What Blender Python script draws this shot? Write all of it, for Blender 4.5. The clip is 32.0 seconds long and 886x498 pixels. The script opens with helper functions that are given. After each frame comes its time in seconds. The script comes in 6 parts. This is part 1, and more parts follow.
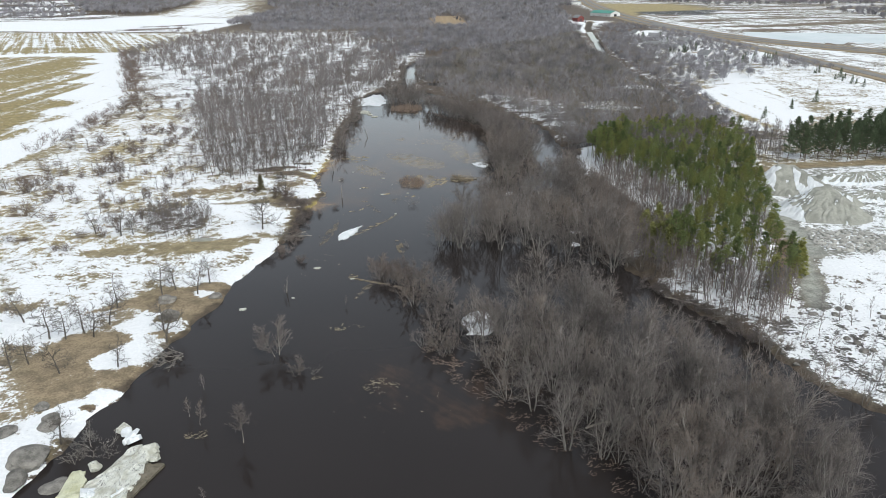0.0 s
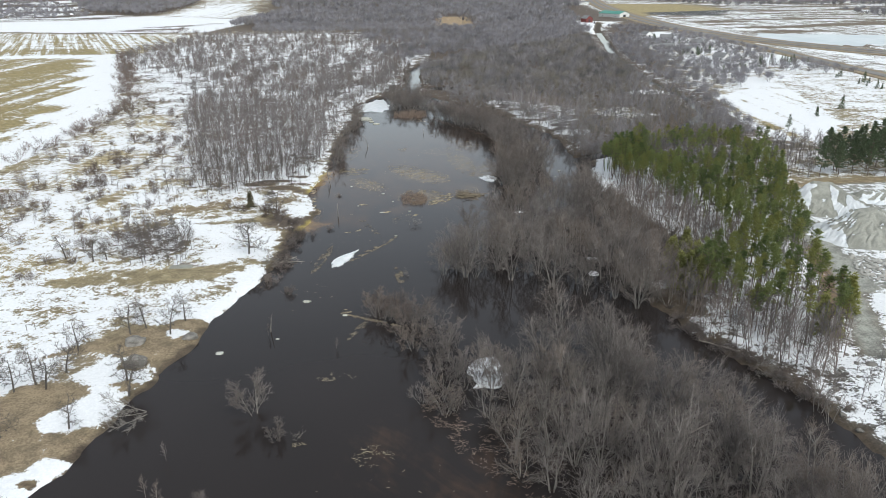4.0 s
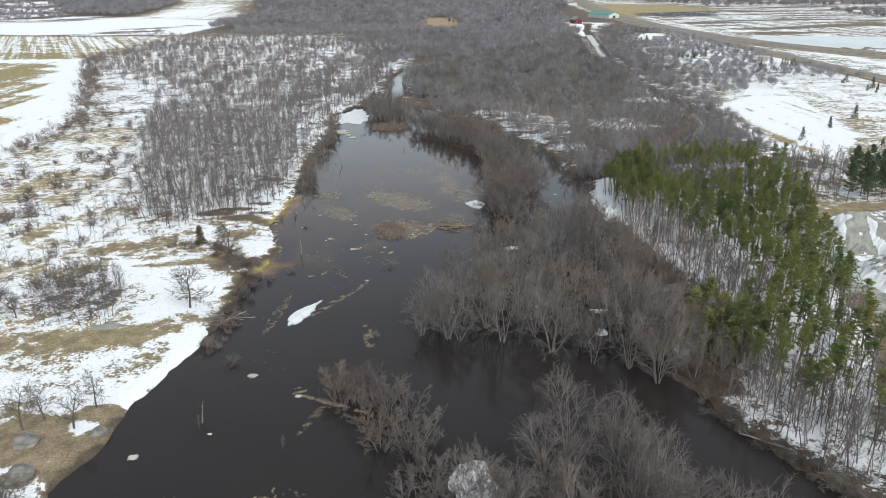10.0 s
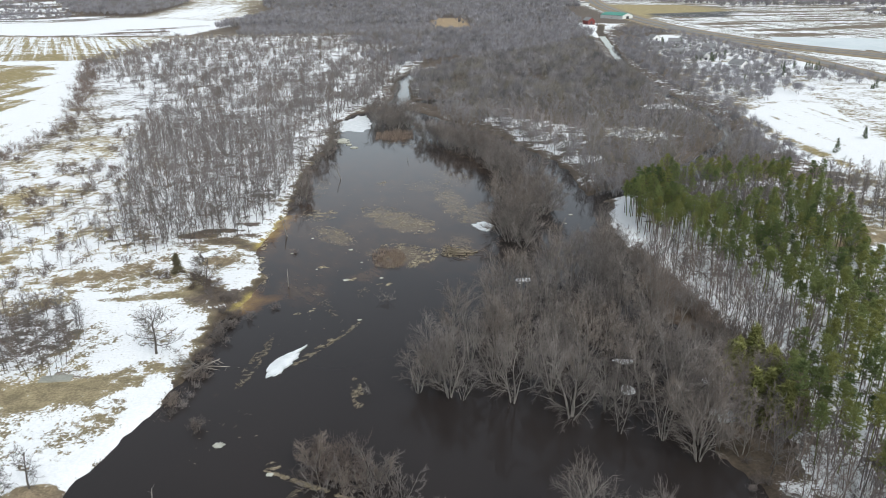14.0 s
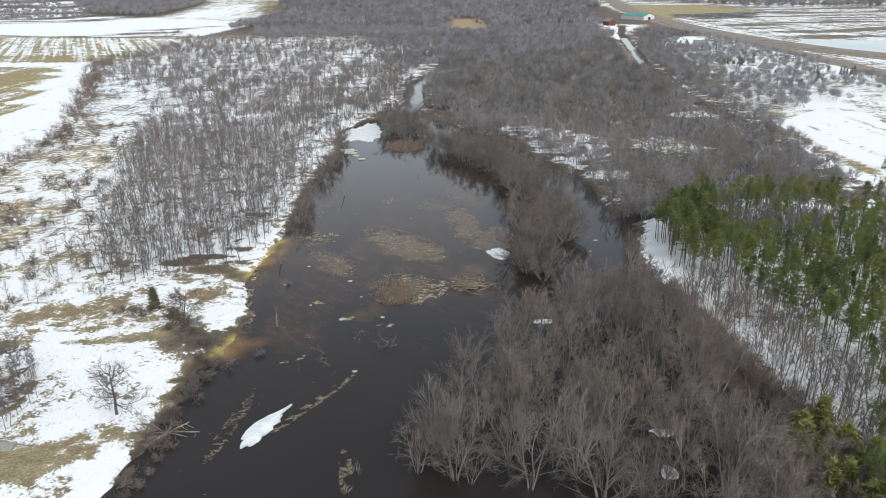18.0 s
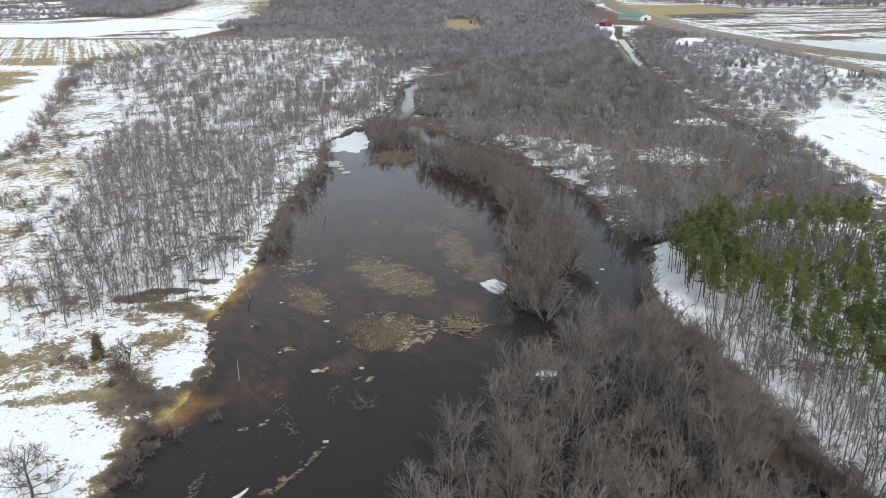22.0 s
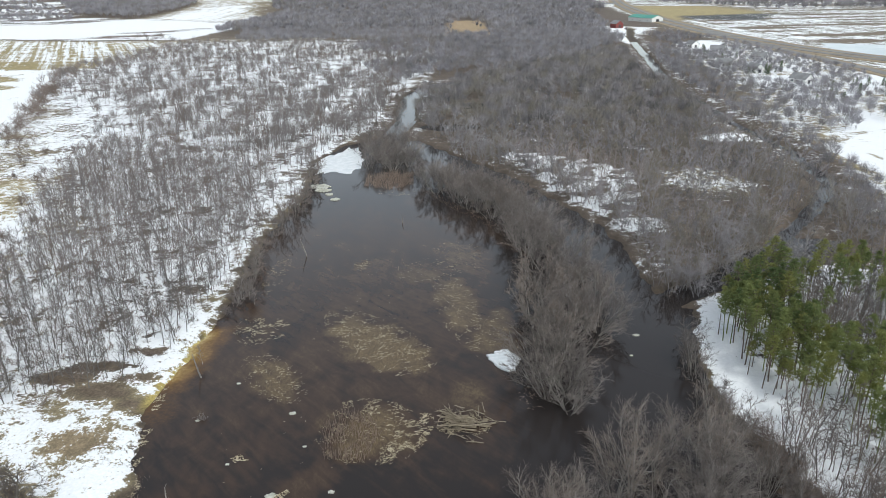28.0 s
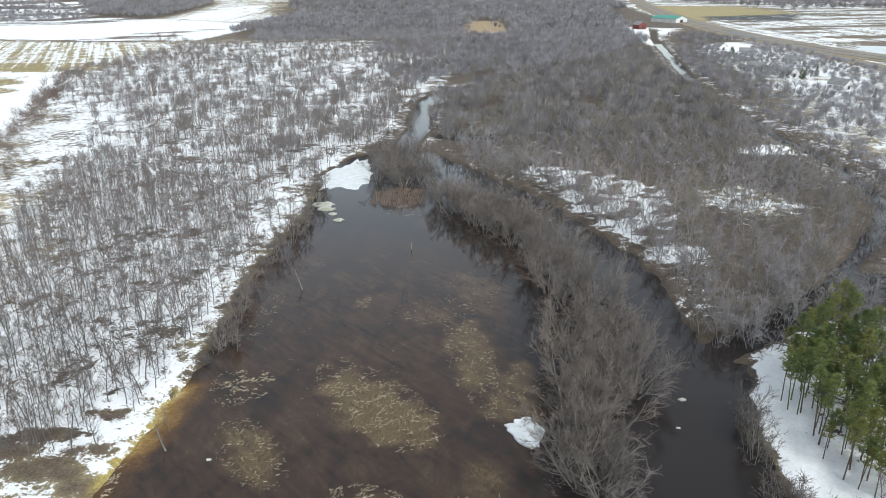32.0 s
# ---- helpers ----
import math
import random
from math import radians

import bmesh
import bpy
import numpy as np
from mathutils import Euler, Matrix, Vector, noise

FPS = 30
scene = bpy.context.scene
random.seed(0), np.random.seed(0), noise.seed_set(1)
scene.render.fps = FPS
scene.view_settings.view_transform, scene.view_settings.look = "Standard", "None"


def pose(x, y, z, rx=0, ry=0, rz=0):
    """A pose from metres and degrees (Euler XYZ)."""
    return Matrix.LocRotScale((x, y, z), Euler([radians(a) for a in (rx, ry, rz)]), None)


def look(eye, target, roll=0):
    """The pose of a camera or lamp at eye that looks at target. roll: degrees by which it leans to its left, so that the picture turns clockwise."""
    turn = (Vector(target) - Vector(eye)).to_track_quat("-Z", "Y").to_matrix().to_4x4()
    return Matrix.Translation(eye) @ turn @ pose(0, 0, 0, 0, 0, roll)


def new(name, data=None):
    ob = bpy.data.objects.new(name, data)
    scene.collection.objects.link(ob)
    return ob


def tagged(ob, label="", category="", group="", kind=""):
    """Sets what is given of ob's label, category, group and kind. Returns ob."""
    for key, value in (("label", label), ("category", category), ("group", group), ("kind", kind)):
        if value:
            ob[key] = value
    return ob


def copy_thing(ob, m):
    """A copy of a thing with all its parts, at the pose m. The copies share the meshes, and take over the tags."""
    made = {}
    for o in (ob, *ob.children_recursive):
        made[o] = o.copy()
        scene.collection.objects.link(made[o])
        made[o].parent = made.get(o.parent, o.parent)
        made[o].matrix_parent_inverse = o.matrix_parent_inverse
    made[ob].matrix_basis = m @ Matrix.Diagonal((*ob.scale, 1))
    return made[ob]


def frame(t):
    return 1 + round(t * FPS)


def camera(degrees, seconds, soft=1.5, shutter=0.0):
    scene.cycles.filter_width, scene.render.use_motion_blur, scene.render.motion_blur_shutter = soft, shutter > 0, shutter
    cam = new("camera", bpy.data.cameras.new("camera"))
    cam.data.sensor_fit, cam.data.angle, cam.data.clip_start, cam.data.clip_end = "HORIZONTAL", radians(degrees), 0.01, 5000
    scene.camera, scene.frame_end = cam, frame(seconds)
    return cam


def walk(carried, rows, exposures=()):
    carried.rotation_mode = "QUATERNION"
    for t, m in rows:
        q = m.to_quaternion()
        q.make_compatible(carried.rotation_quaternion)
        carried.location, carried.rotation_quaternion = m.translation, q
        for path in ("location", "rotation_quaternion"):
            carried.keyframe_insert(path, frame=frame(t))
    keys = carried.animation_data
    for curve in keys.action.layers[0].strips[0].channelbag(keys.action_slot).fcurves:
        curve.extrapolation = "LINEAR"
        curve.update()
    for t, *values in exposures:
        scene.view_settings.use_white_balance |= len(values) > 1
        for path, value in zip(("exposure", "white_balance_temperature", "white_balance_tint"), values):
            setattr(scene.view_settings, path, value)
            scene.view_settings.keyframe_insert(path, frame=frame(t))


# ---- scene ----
cam = camera(64.22, 32.0, soft=0.35)
# seconds, x, y, z, yaw
PATH = [
    (0, 0.00, -0.00, 70.00, -0.95), (1, 0.15, 5.07, 70.00, -0.81), (2, 0.32, 10.16, 70.00, -0.49), (3.5, 0.65, 17.88, 70.01, -0.37),
    (5, 1.03, 25.64, 70.03, -0.84), (6, 1.38, 30.92, 70.06, -1.01), (7, 1.83, 36.27, 70.10, -1.14), (8, 2.36, 41.66, 70.11, -1.25),
    (9, 2.92, 47.06, 70.09, -1.35), (10, 3.51, 52.44, 70.03, -1.44), (11, 4.08, 57.84, 69.99, -1.55), (12, 4.62, 63.27, 69.96, -1.64),
    (12.5, 4.88, 66.00, 69.96, -1.69), (13, 5.13, 68.75, 69.97, -1.45), (13.5, 5.35, 71.51, 69.98, -1.03), (14, 5.58, 74.26, 69.99, -0.61),
    (14.5, 5.81, 77.02, 70.00, -0.19), (15.5, 6.26, 82.54, 70.03, 0.64), (16.5, 6.71, 88.05, 70.05, 1.48), (17, 6.93, 90.80, 70.06, 1.55),
    (17.5, 7.13, 93.54, 70.06, 0.82), (18, 7.31, 96.27, 70.06, 0.78), (19, 7.65, 101.71, 70.05, 0.66), (20, 7.95, 107.13, 70.02, 0.52),
    (21, 8.22, 112.58, 69.98, 0.37), (22, 8.46, 118.11, 69.95, 0.34), (23, 8.70, 123.74, 69.93, 0.24), (24, 8.92, 129.47, 69.93, 0.17),
    (25, 9.14, 135.31, 69.95, 0.17), (25.5, 9.24, 138.26, 69.97, 0.42), (26.5, 9.45, 144.20, 70.00, 0.57), (27.5, 9.66, 150.14, 70.03, 0.71),
    (28, 9.76, 153.11, 70.04, 0.82), (29, 9.94, 159.04, 70.03, 0.96), (29.5, 10.03, 161.99, 70.01, 0.99), (30, 10.10, 164.93, 69.98, 1.54),
    (30.5, 10.17, 167.86, 69.94, 1.82), (31, 10.23, 170.77, 69.89, 2.00), (31.5, 10.28, 173.68, 69.85, 2.11), (32, 10.33, 176.59, 69.80, 2.25),
]
walk(cam, [(t, pose(x, y, z, 90 - 21.05, 0, yaw) @ pose(0, 0, 0, 0, 0, -0.55)) for t, x, y, z, yaw in PATH], [(0, 0.09, 6420, 5.5), (13, 0.12, 6410, 5.5), (23, 0.13, 6380, 5.5), (28, 0.19, 6320, 5.0), (32, 0.30, 6300, 4.0)])

# ---- light ----
SUN_EL, SUN_AZ = radians(48), radians(150)
world = bpy.data.worlds.new("sky")
scene.world = world
world.use_nodes = True
wn = world.node_tree
sky = wn.nodes.new("ShaderNodeTexSky")
sky.sky_type = "NISHITA"
sky.sun_disc = False
sky.sun_elevation, sky.sun_rotation = SUN_EL, SUN_AZ
sky.air_density, sky.dust_density = 1.0, 1.5
soft_sky = wn.nodes.new("ShaderNodeHueSaturation")
soft_sky.inputs["Saturation"].default_value = 0.34
wn.links.new(sky.outputs[0], soft_sky.inputs["Color"])
wn.links.new(soft_sky.outputs[0], wn.nodes["Background"].inputs[0])
wn.nodes["Background"].inputs[1].default_value = 0.185
sun_data = bpy.data.lights.new("sun", "SUN")
sun_data.energy, sun_data.angle, sun_data.color = 1.3, radians(10), (1.0, 0.985, 0.96)
sun = new("sun", sun_data)
sun_dir = Vector((math.sin(SUN_AZ) * math.cos(SUN_EL), math.cos(SUN_AZ) * math.cos(SUN_EL), math.sin(SUN_EL)))
sun.matrix_world = look(sun_dir * 400, (0, 0, 0))


# ---- materials ----
class Nodes:
    """A short way to write node materials."""

    def __init__(self, name):
        self.mat = bpy.data.materials.new(name)
        self.mat.use_nodes = True
        self.tree = self.mat.node_tree
        self.out = self.tree.nodes["Principled BSDF"]
        self.tex = None

    def add(self, kind, **inputs):
        node = self.tree.nodes.new(kind)
        for key, value in inputs.items():
            self.put(node.inputs[key.replace("_", " ")], value)
        return node

    def put(self, socket, value):
        if isinstance(value, bpy.types.NodeSocket):
            self.tree.links.new(value, socket)
        else:
            socket.default_value = value

    def where(self):
        if self.tex is None:
            self.tex = self.tree.nodes.new("ShaderNodeNewGeometry").outputs["Position"]
        return self.tex

    def noise(self, scale, detail=4.0, rough=0.55, stretch=None, swirl=0.0, turn=0.0):
        pos = self.where()
        if stretch:
            if turn:
                spin = self.add("ShaderNodeVectorRotate", Angle=-turn)
                spin.rotation_type = "Z_AXIS"
                self.put(spin.inputs["Vector"], pos)
                pos = spin.outputs[0]
            m = self.add("ShaderNodeMapping")
            self.put(m.inputs["Vector"], pos)
            m.inputs["Scale"].default_value = stretch
            pos = m.outputs[0]
        n = self.add("ShaderNodeTexNoise", Scale=scale, Detail=detail, Roughness=rough, Distortion=swirl)
        self.put(n.inputs["Vector"], pos)
        return n.outputs["Fac"]

    def math(self, op, a, b=0.0, c=0.0):
        n = self.tree.nodes.new("ShaderNodeMath")
        n.operation = op
        for s, v in zip(n.inputs, (a, b, c)):
            self.put(s, v)
        return n.outputs[0]

    def step(self, value, lo, hi, a=0.0, b=1.0):
        n = self.tree.nodes.new("ShaderNodeMapRange")
        n.interpolation_type = "SMOOTHSTEP"
        for s, v in zip(n.inputs, (value, lo, hi, a, b)):
            self.put(s, v)
        return n.outputs[0]

    def mix(self, fac, a, b):
        n = self.tree.nodes.new("ShaderNodeMix")
        n.data_type = "RGBA"
        self.put(n.inputs[0], fac)
        for s, v in ((n.inputs[6], a), (n.inputs[7], b)):
            self.put(s, v if isinstance(v, bpy.types.NodeSocket) else (*v, 1.0))
        return n.outputs[2]

    def attr(self, name, colour=False):
        n = self.tree.nodes.new("ShaderNodeAttribute")
        n.attribute_name = name
        return n.outputs["Color" if colour else "Fac"]

    def random(self):
        return self.tree.nodes.new("ShaderNodeObjectInfo").outputs["Random"]

    def finish(self, colour, rough=0.8, bump=None, strength=0.4, distance=0.1, **more):
        self.put(self.out.inputs["Base Color"], colour if isinstance(colour, bpy.types.NodeSocket) else (*colour, 1.0))
        self.put(self.out.inputs["Roughness"], rough)
        for key, value in more.items():
            self.put(self.out.inputs[key.replace("_", " ")], value)
        if bump is not None:
            b = self.add("ShaderNodeBump", Strength=strength, Distance=distance, Height=bump)
            self.put(self.out.inputs["Normal"], b.outputs[0])
        return self.mat


def plain(name, a, b, scale, rough=0.8, bump=0.3, distance=0.05):
    """A matt material that varies between two colours at two scales, and from thing to thing."""
    n = Nodes(name)
    big, small = n.noise(scale, 3), n.noise(scale * 9, 4)
    f = n.step(n.math("ADD", n.math("MULTIPLY", big, 0.6), n.math("MULTIPLY", small, 0.4)), 0.35, 0.65)
    f = n.math("ADD", n.math("MULTIPLY", f, 0.75), n.math("MULTIPLY", n.random(), 0.25))
    return n.finish(n.mix(f, a, b), rough, small, bump, distance)


def twigs_of(name, a, b, scale=0.04, third=None):
    """Bare twigs: colour varies from tree to tree and over wide patches; third is the tone of every few trees."""
    n = Nodes(name)
    wide, fine = n.noise(scale, 3), n.noise(0.9, 3)
    each = n.math("ADD", n.attr("tone"), n.random())
    f = n.math("ADD", n.math("MULTIPLY", n.step(wide, 0.35, 0.65), 0.3), n.math("MULTIPLY", fine, 0.15))
    f = n.math("ADD", f, n.math("MULTIPLY", each, 0.5))
    colour = n.mix(f, a, b)
    if third:
        pick = n.math("FRACT", n.math("MULTIPLY", each, 7.31))
        colour = n.mix(n.math("MULTIPLY", n.step(n.math("ADD", pick, n.math("MULTIPLY", wide, 0.6)), 0.85, 1.15), 0.8), colour, third)
    return n.finish(colour, 0.85)


def ground_material():
    n = Nodes("snow_and_dry_grass")
    big, mid, fine = n.noise(0.07, 4), n.noise(0.42, 4), n.noise(1.7, 8, 0.76)
    blend = n.math("ADD", n.math("MULTIPLY", big, 0.27), n.math("ADD", n.math("MULTIPLY", mid, 0.31), n.math("MULTIPLY", fine, 0.42)))
    rows = n.attr("rows")
    wave = n.noise(0.12, 3, 0.5, (1.0, 0.02, 1.0))
    blend = n.math("ADD", blend, n.math("MULTIPLY", rows, n.math("MULTIPLY", n.math("SUBTRACT", wave, 0.5), 0.9)))
    slant = n.noise(0.22, 4, 0.65, (1.0, 0.02, 1.0), 0.0, 0.46)
    blend = n.math("ADD", blend, n.math("MULTIPLY", n.attr("ridge"), n.math("MULTIPLY", n.math("SUBTRACT", slant, 0.5), 0.55)))
    cover = n.math("ADD", n.attr("snow"), n.math("MULTIPLY", n.math("SUBTRACT", blend, 0.5), 3.5))
    snow = n.step(cover, 0.46, 0.55)
    soil = n.attr("soil", True)
    tuft = n.noise(2.6, 6, 0.7)
    dark = n.add("ShaderNodeHueSaturation", Color=soil, Value=0.55)
    light = n.add("ShaderNodeHueSaturation", Color=soil, Value=1.35)
    earth = n.mix(n.step(n.math("ADD", n.math("MULTIPLY", tuft, 0.6), n.math("MULTIPLY", mid, 0.4)), 0.36, 0.64), dark.outputs[0], light.outputs[0])
    old = n.mix(n.step(fine, 0.35, 0.7), (0.80, 0.812, 0.822), (0.93, 0.937, 0.945))
    colour = n.mix(snow, earth, old)
    bump = n.math("ADD", n.math("MULTIPLY", snow, 0.6), n.math("MULTIPLY", tuft, 0.5))
    return n.finish(colour, 0.85, bump, 0.5, 0.25)


def water_material():
    n = Nodes("dark_flood_water")
    silt, stain = n.attr("silt"), n.attr("stain")
    streak = n.noise(0.15, 6, 0.62, (1.0, 0.55, 1.0), 0.9)
    fine = n.noise(1.5, 7, 0.72, (1.0, 0.4, 1.0), 2.2)
    cloud = n.math("ADD", n.math("MULTIPLY", streak, 0.78), n.math("MULTIPLY", fine, 0.22))
    flow = n.noise(0.5, 5, 0.6, (1.0, 0.22, 1.0), 0.6, 0.75)
    level = n.math("ADD", silt, n.math("ADD", n.math("MULTIPLY", n.math("SUBTRACT", cloud, 0.5), 0.75), n.math("MULTIPLY", n.math("SUBTRACT", flow, 0.5), 0.7)))
    deep = n.mix(n.noise(0.03, 2), (0.0205, 0.0172, 0.0163), (0.0315, 0.0255, 0.0236))
    murk = n.mix(streak, (0.032, 0.022, 0.018), (0.072, 0.047, 0.033))
    mud = n.mix(n.step(fine, 0.34, 0.66), (0.08, 0.056, 0.034), (0.16, 0.116, 0.063))
    colour = n.mix(n.step(level, 0.2, 0.55), deep, murk)
    colour = n.mix(n.step(level, 0.45, 1.0), colour, mud)
    st = n.math("ADD", stain, n.math("MULTIPLY", n.math("SUBTRACT", cloud, 0.5), 0.5))
    grain = n.noise(1.4, 7, 0.75)
    st = n.math("ADD", st, n.math("MULTIPLY", n.math("SUBTRACT", grain, 0.5), 0.7))
    colour = n.mix(n.step(st, 0.08, 0.55), colour, (0.10, 0.055, 0.024))
    colour = n.mix(n.step(st, 0.42, 0.85), colour, (0.23, 0.138, 0.045))
    colour = n.mix(n.step(st, 0.72, 1.05), colour, (0.47, 0.37, 0.17))
    ripple = n.noise(1.1, 3, 0.5)
    return n.finish(colour, 0.04, ripple, 0.02, 0.05, IOR=1.33)


M_GROUND, M_WATER = ground_material(), water_material()
M_BARK = plain("grey_bark", (0.105, 0.096, 0.086), (0.33, 0.302, 0.27), 0.5)
M_TWIG = twigs_of("grey_brown_twigs", (0.074, 0.062, 0.056), (0.235, 0.202, 0.187), 0.06, (0.198, 0.157, 0.13))
M_BARK2 = plain("slender_bark", (0.075, 0.066, 0.058), (0.19, 0.175, 0.16), 0.5)
M_TWIG2 = twigs_of("slender_twigs", (0.076, 0.069, 0.066), (0.22, 0.2, 0.193), 0.04, (0.165, 0.132, 0.112))
M_PALE = twigs_of("pale_young_twigs", (0.17, 0.145, 0.138), (0.38, 0.335, 0.32))
# grey twigs with a lavender cast that paints in bluish haze
M_NORTH = twigs_of("hazed_lavender_twigs", (0.092, 0.086, 0.089), (0.283, 0.267, 0.273), 0.03, (0.205, 0.183, 0.145))
M_OAK = plain("dark_oak_bark", (0.06, 0.05, 0.042), (0.15, 0.13, 0.112), 0.5)
M_SHRUB = twigs_of("red_brown_stems", (0.085, 0.062, 0.05), (0.21, 0.165, 0.14))
M_PINEBARK = plain("pine_bark", (0.09, 0.065, 0.05), (0.2, 0.15, 0.12), 0.6)
M_NEEDLE = twigs_of("pine_needles", (0.10, 0.142, 0.056), (0.25, 0.285, 0.108), 0.05, (0.275, 0.275, 0.088))
_n = M_NEEDLE.node_tree
_thin, _both = _n.nodes.new("ShaderNodeBsdfTranslucent"), _n.nodes.new("ShaderNodeMixShader")
_body = _n.nodes["Principled BSDF"]
_n.links.new(_body.inputs["Base Color"].links[0].from_socket, _thin.inputs["Color"])
_both.inputs[0].default_value = 0.5
_n.links.new(_body.outputs[0], _both.inputs[1])
_n.links.new(_thin.outputs[0], _both.inputs[2])
_n.links.new(_both.outputs[0], _n.nodes["Material Output"].inputs["Surface"])
M_CEDAR = twigs_of("yellow_green_scales", (0.15, 0.16, 0.052), (0.32, 0.315, 0.10), 0.2)
M_SPRUCE = plain("spruce_needles", (0.06, 0.088, 0.046), (0.13, 0.168, 0.088), 0.3)
M_DEAD = plain("weathered_wood", (0.15, 0.13, 0.11), (0.40, 0.36, 0.31), 0.8)
M_REED = plain("dry_reeds", (0.15, 0.105, 0.082), (0.29, 0.22, 0.172), 0.6)
M_STRAW = plain("pale_straw", (0.23, 0.185, 0.11), (0.52, 0.45, 0.315), 0.7)
M_ICE = plain("white_ice", (0.62, 0.65, 0.66), (0.84, 0.85, 0.86), 0.4, 0.6)
M_OLDICE = plain("dirty_ice", (0.30, 0.29, 0.22), (0.68, 0.68, 0.62), 0.3, 0.5)
def slab_ice():
    n = Nodes("streaked_old_ice")
    wide, fine = n.noise(0.45, 5, 0.6, None, 0.8), n.noise(2.2, 7, 0.75, (1.0, 0.4, 1.0), 1.5)
    colour = n.mix(n.step(wide, 0.38, 0.6), (0.40, 0.39, 0.32), (0.66, 0.66, 0.60))
    dirt = n.step(n.math("ADD", n.math("MULTIPLY", fine, 0.7), n.math("MULTIPLY", wide, 0.3)), 0.52, 0.62)
    return n.finish(n.mix(dirt, colour, (0.21, 0.21, 0.185)), 0.6, fine, 0.25, 0.08)


M_SLAB = slab_ice()
M_JUNIPER = plain("dull_juniper", (0.105, 0.096, 0.058), (0.21, 0.185, 0.115), 0.5)
M_YELLOWICE = plain("yellowed_ice", (0.42, 0.41, 0.24), (0.68, 0.68, 0.52), 0.5, 0.6)
M_DIRT = plain("wet_dirt", (0.075, 0.065, 0.045), (0.22, 0.19, 0.14), 0.8)
M_ROCK = plain("grey_boulder", (0.085, 0.08, 0.07), (0.30, 0.28, 0.25), 0.7)
M_GRAVEL = plain("grey_gravel", (0.21, 0.21, 0.178), (0.37, 0.368, 0.322), 0.35)
# far twigs tinted paler and bluer: distance haze put into the colour
M_HAZETWIG = twigs_of("hazed_distant_twigs", (0.10, 0.096, 0.105), (0.295, 0.284, 0.305), 0.012, (0.205, 0.19, 0.18))

# ---- plan, metres ----
BANK_WEST = [(-95, -140), (-70, 40), (-61.5, 84), (-59.6, 97), (-58, 105), (-56, 111), (-55.2, 119.7), (-54.3, 127), (-52, 137), (-49, 150), (-48.8, 160), (-46, 170), (-43.5, 178), (-42.5, 186), (-41.5, 196), (-42.5, 206), (-41, 215), (-38, 226),
             (-38.5, 240), (-43, 255), (-43, 272), (-41, 290), (-42, 312), (-44, 336), (-43, 360), (-40, 378), (-42, 402), (-46, 432), (-38, 462)]
BANK_NORTH = [(-26, 476), (-6, 474), (10, 446), (22, 426), (35, 405), (46, 373), (54, 354), (57, 332), (56, 315), (59, 301), (64, 296)]
BANK_EAST = [(62, 290), (57, 272), (56, 260), (58, 243), (61, 231), (64, 221), (65.5, 204), (64, 192), (58, 182), (52, 173), (50, 165), (52, 156), (55, 147.5), (59, 139.5), (63, 132.5), (65.5, 124), (70, 108), (78, 98), (100, 70), (150, -140)]
RIDGE = [(62, 286), (60.3, 262), (60.5, 250), (62, 236), (63.6, 224), (65.6, 211), (68, 196), (69.5, 186)]
LAKE = BANK_WEST + BANK_NORTH + BANK_EAST
UPPER_RIVER = [(-20, 465), (-14, 520), (-17, 570), (-14, 610), (0, 655), (60, 700)]
EAST_ARM = [(262, 1200), (225, 1040), (203, 913), (186, 803), (168, 704), (160, 640), (157, 600), (155, 552), (151, 513), (152, 472), (153, 450), (147, 416), (145, 400), (134, 381), (112, 352), (90, 327), (74, 312), (58, 300)]
POOL = [(70, 307), (78, 317), (87, 329), (98, 338), (112, 343), (120, 337), (107, 327), (92, 317)]
ISLE_NEAR = [(40, 60), (30, 80), (20, 92), (12, 108), (5, 119), (8, 128), (14, 139), (20, 144), (30, 145), (37, 140), (44, 129), (51, 119), (53, 104), (56, 84), (56, 60)]
ISLE_NOSE = [(5, 119), (-3, 127), (-4, 145), (-14, 157), (-12, 164), (-4, 162), (4, 152), (7, 142), (6, 130)]
ISLE_MID = [(2, 181), (9, 177), (20, 178), (30, 171), (41, 164), (50, 159), (57, 167), (62, 186), (64, 200), (63, 214), (58, 231), (51, 241), (45, 248), (37, 242), (27, 235), (19, 224), (11, 214), (6, 200), (1, 190)]
ISLE_STRIP = [(25, 252), (22, 262), (24, 275), (27, 302), (30, 323), (25, 352), (14, 370), (-1, 396), (-2, 404), (6, 404), (22, 392), (34, 362), (40, 338), (44, 318), (44, 299), (40, 284), (36, 275), (30, 256)]
ISLE_BAY = [(-30, 455), (-23, 420), (-7, 418), (-5, 455), (-12, 470), (-24, 470)]
WOOD_NORTH = [(64, 306), (62, 335), (58, 362), (44, 400), (28, 430), (14, 450), (-4, 478), (-9, 530), (-9, 600), (14, 660), (180, 880), (152, 700), (150, 600), (144, 540), (140, 500), (142, 455), (140, 400), (138, 330), (115, 322), (90, 318), (72, 308)]
WOOD_WEST = [(-46, 268), (-57, 261), (-68, 254), (-76, 245), (-88, 239), (-97, 250), (-97, 275), (-107, 320), (-124, 372), (-150, 463), (-186, 540), (-240, 575), (-305, 715), (-312, 820), (-300, 1000), (0, 1000), (-10, 720), (-24, 640), (-26, 520), (-40, 462), (-47, 440), (-46, 414), (-45, 335)]
PINES = [(64.5, 284), (70, 296), (85, 307), (107, 310), (120, 306), (131, 294), (122, 262), (110, 228), (99, 197), (89, 169), (85, 150), (80, 141), (70, 144), (64, 152), (61, 162), (63, 176), (71, 186), (78, 192), (79, 204), (77, 220), (74, 235), (70, 248), (64, 262)]
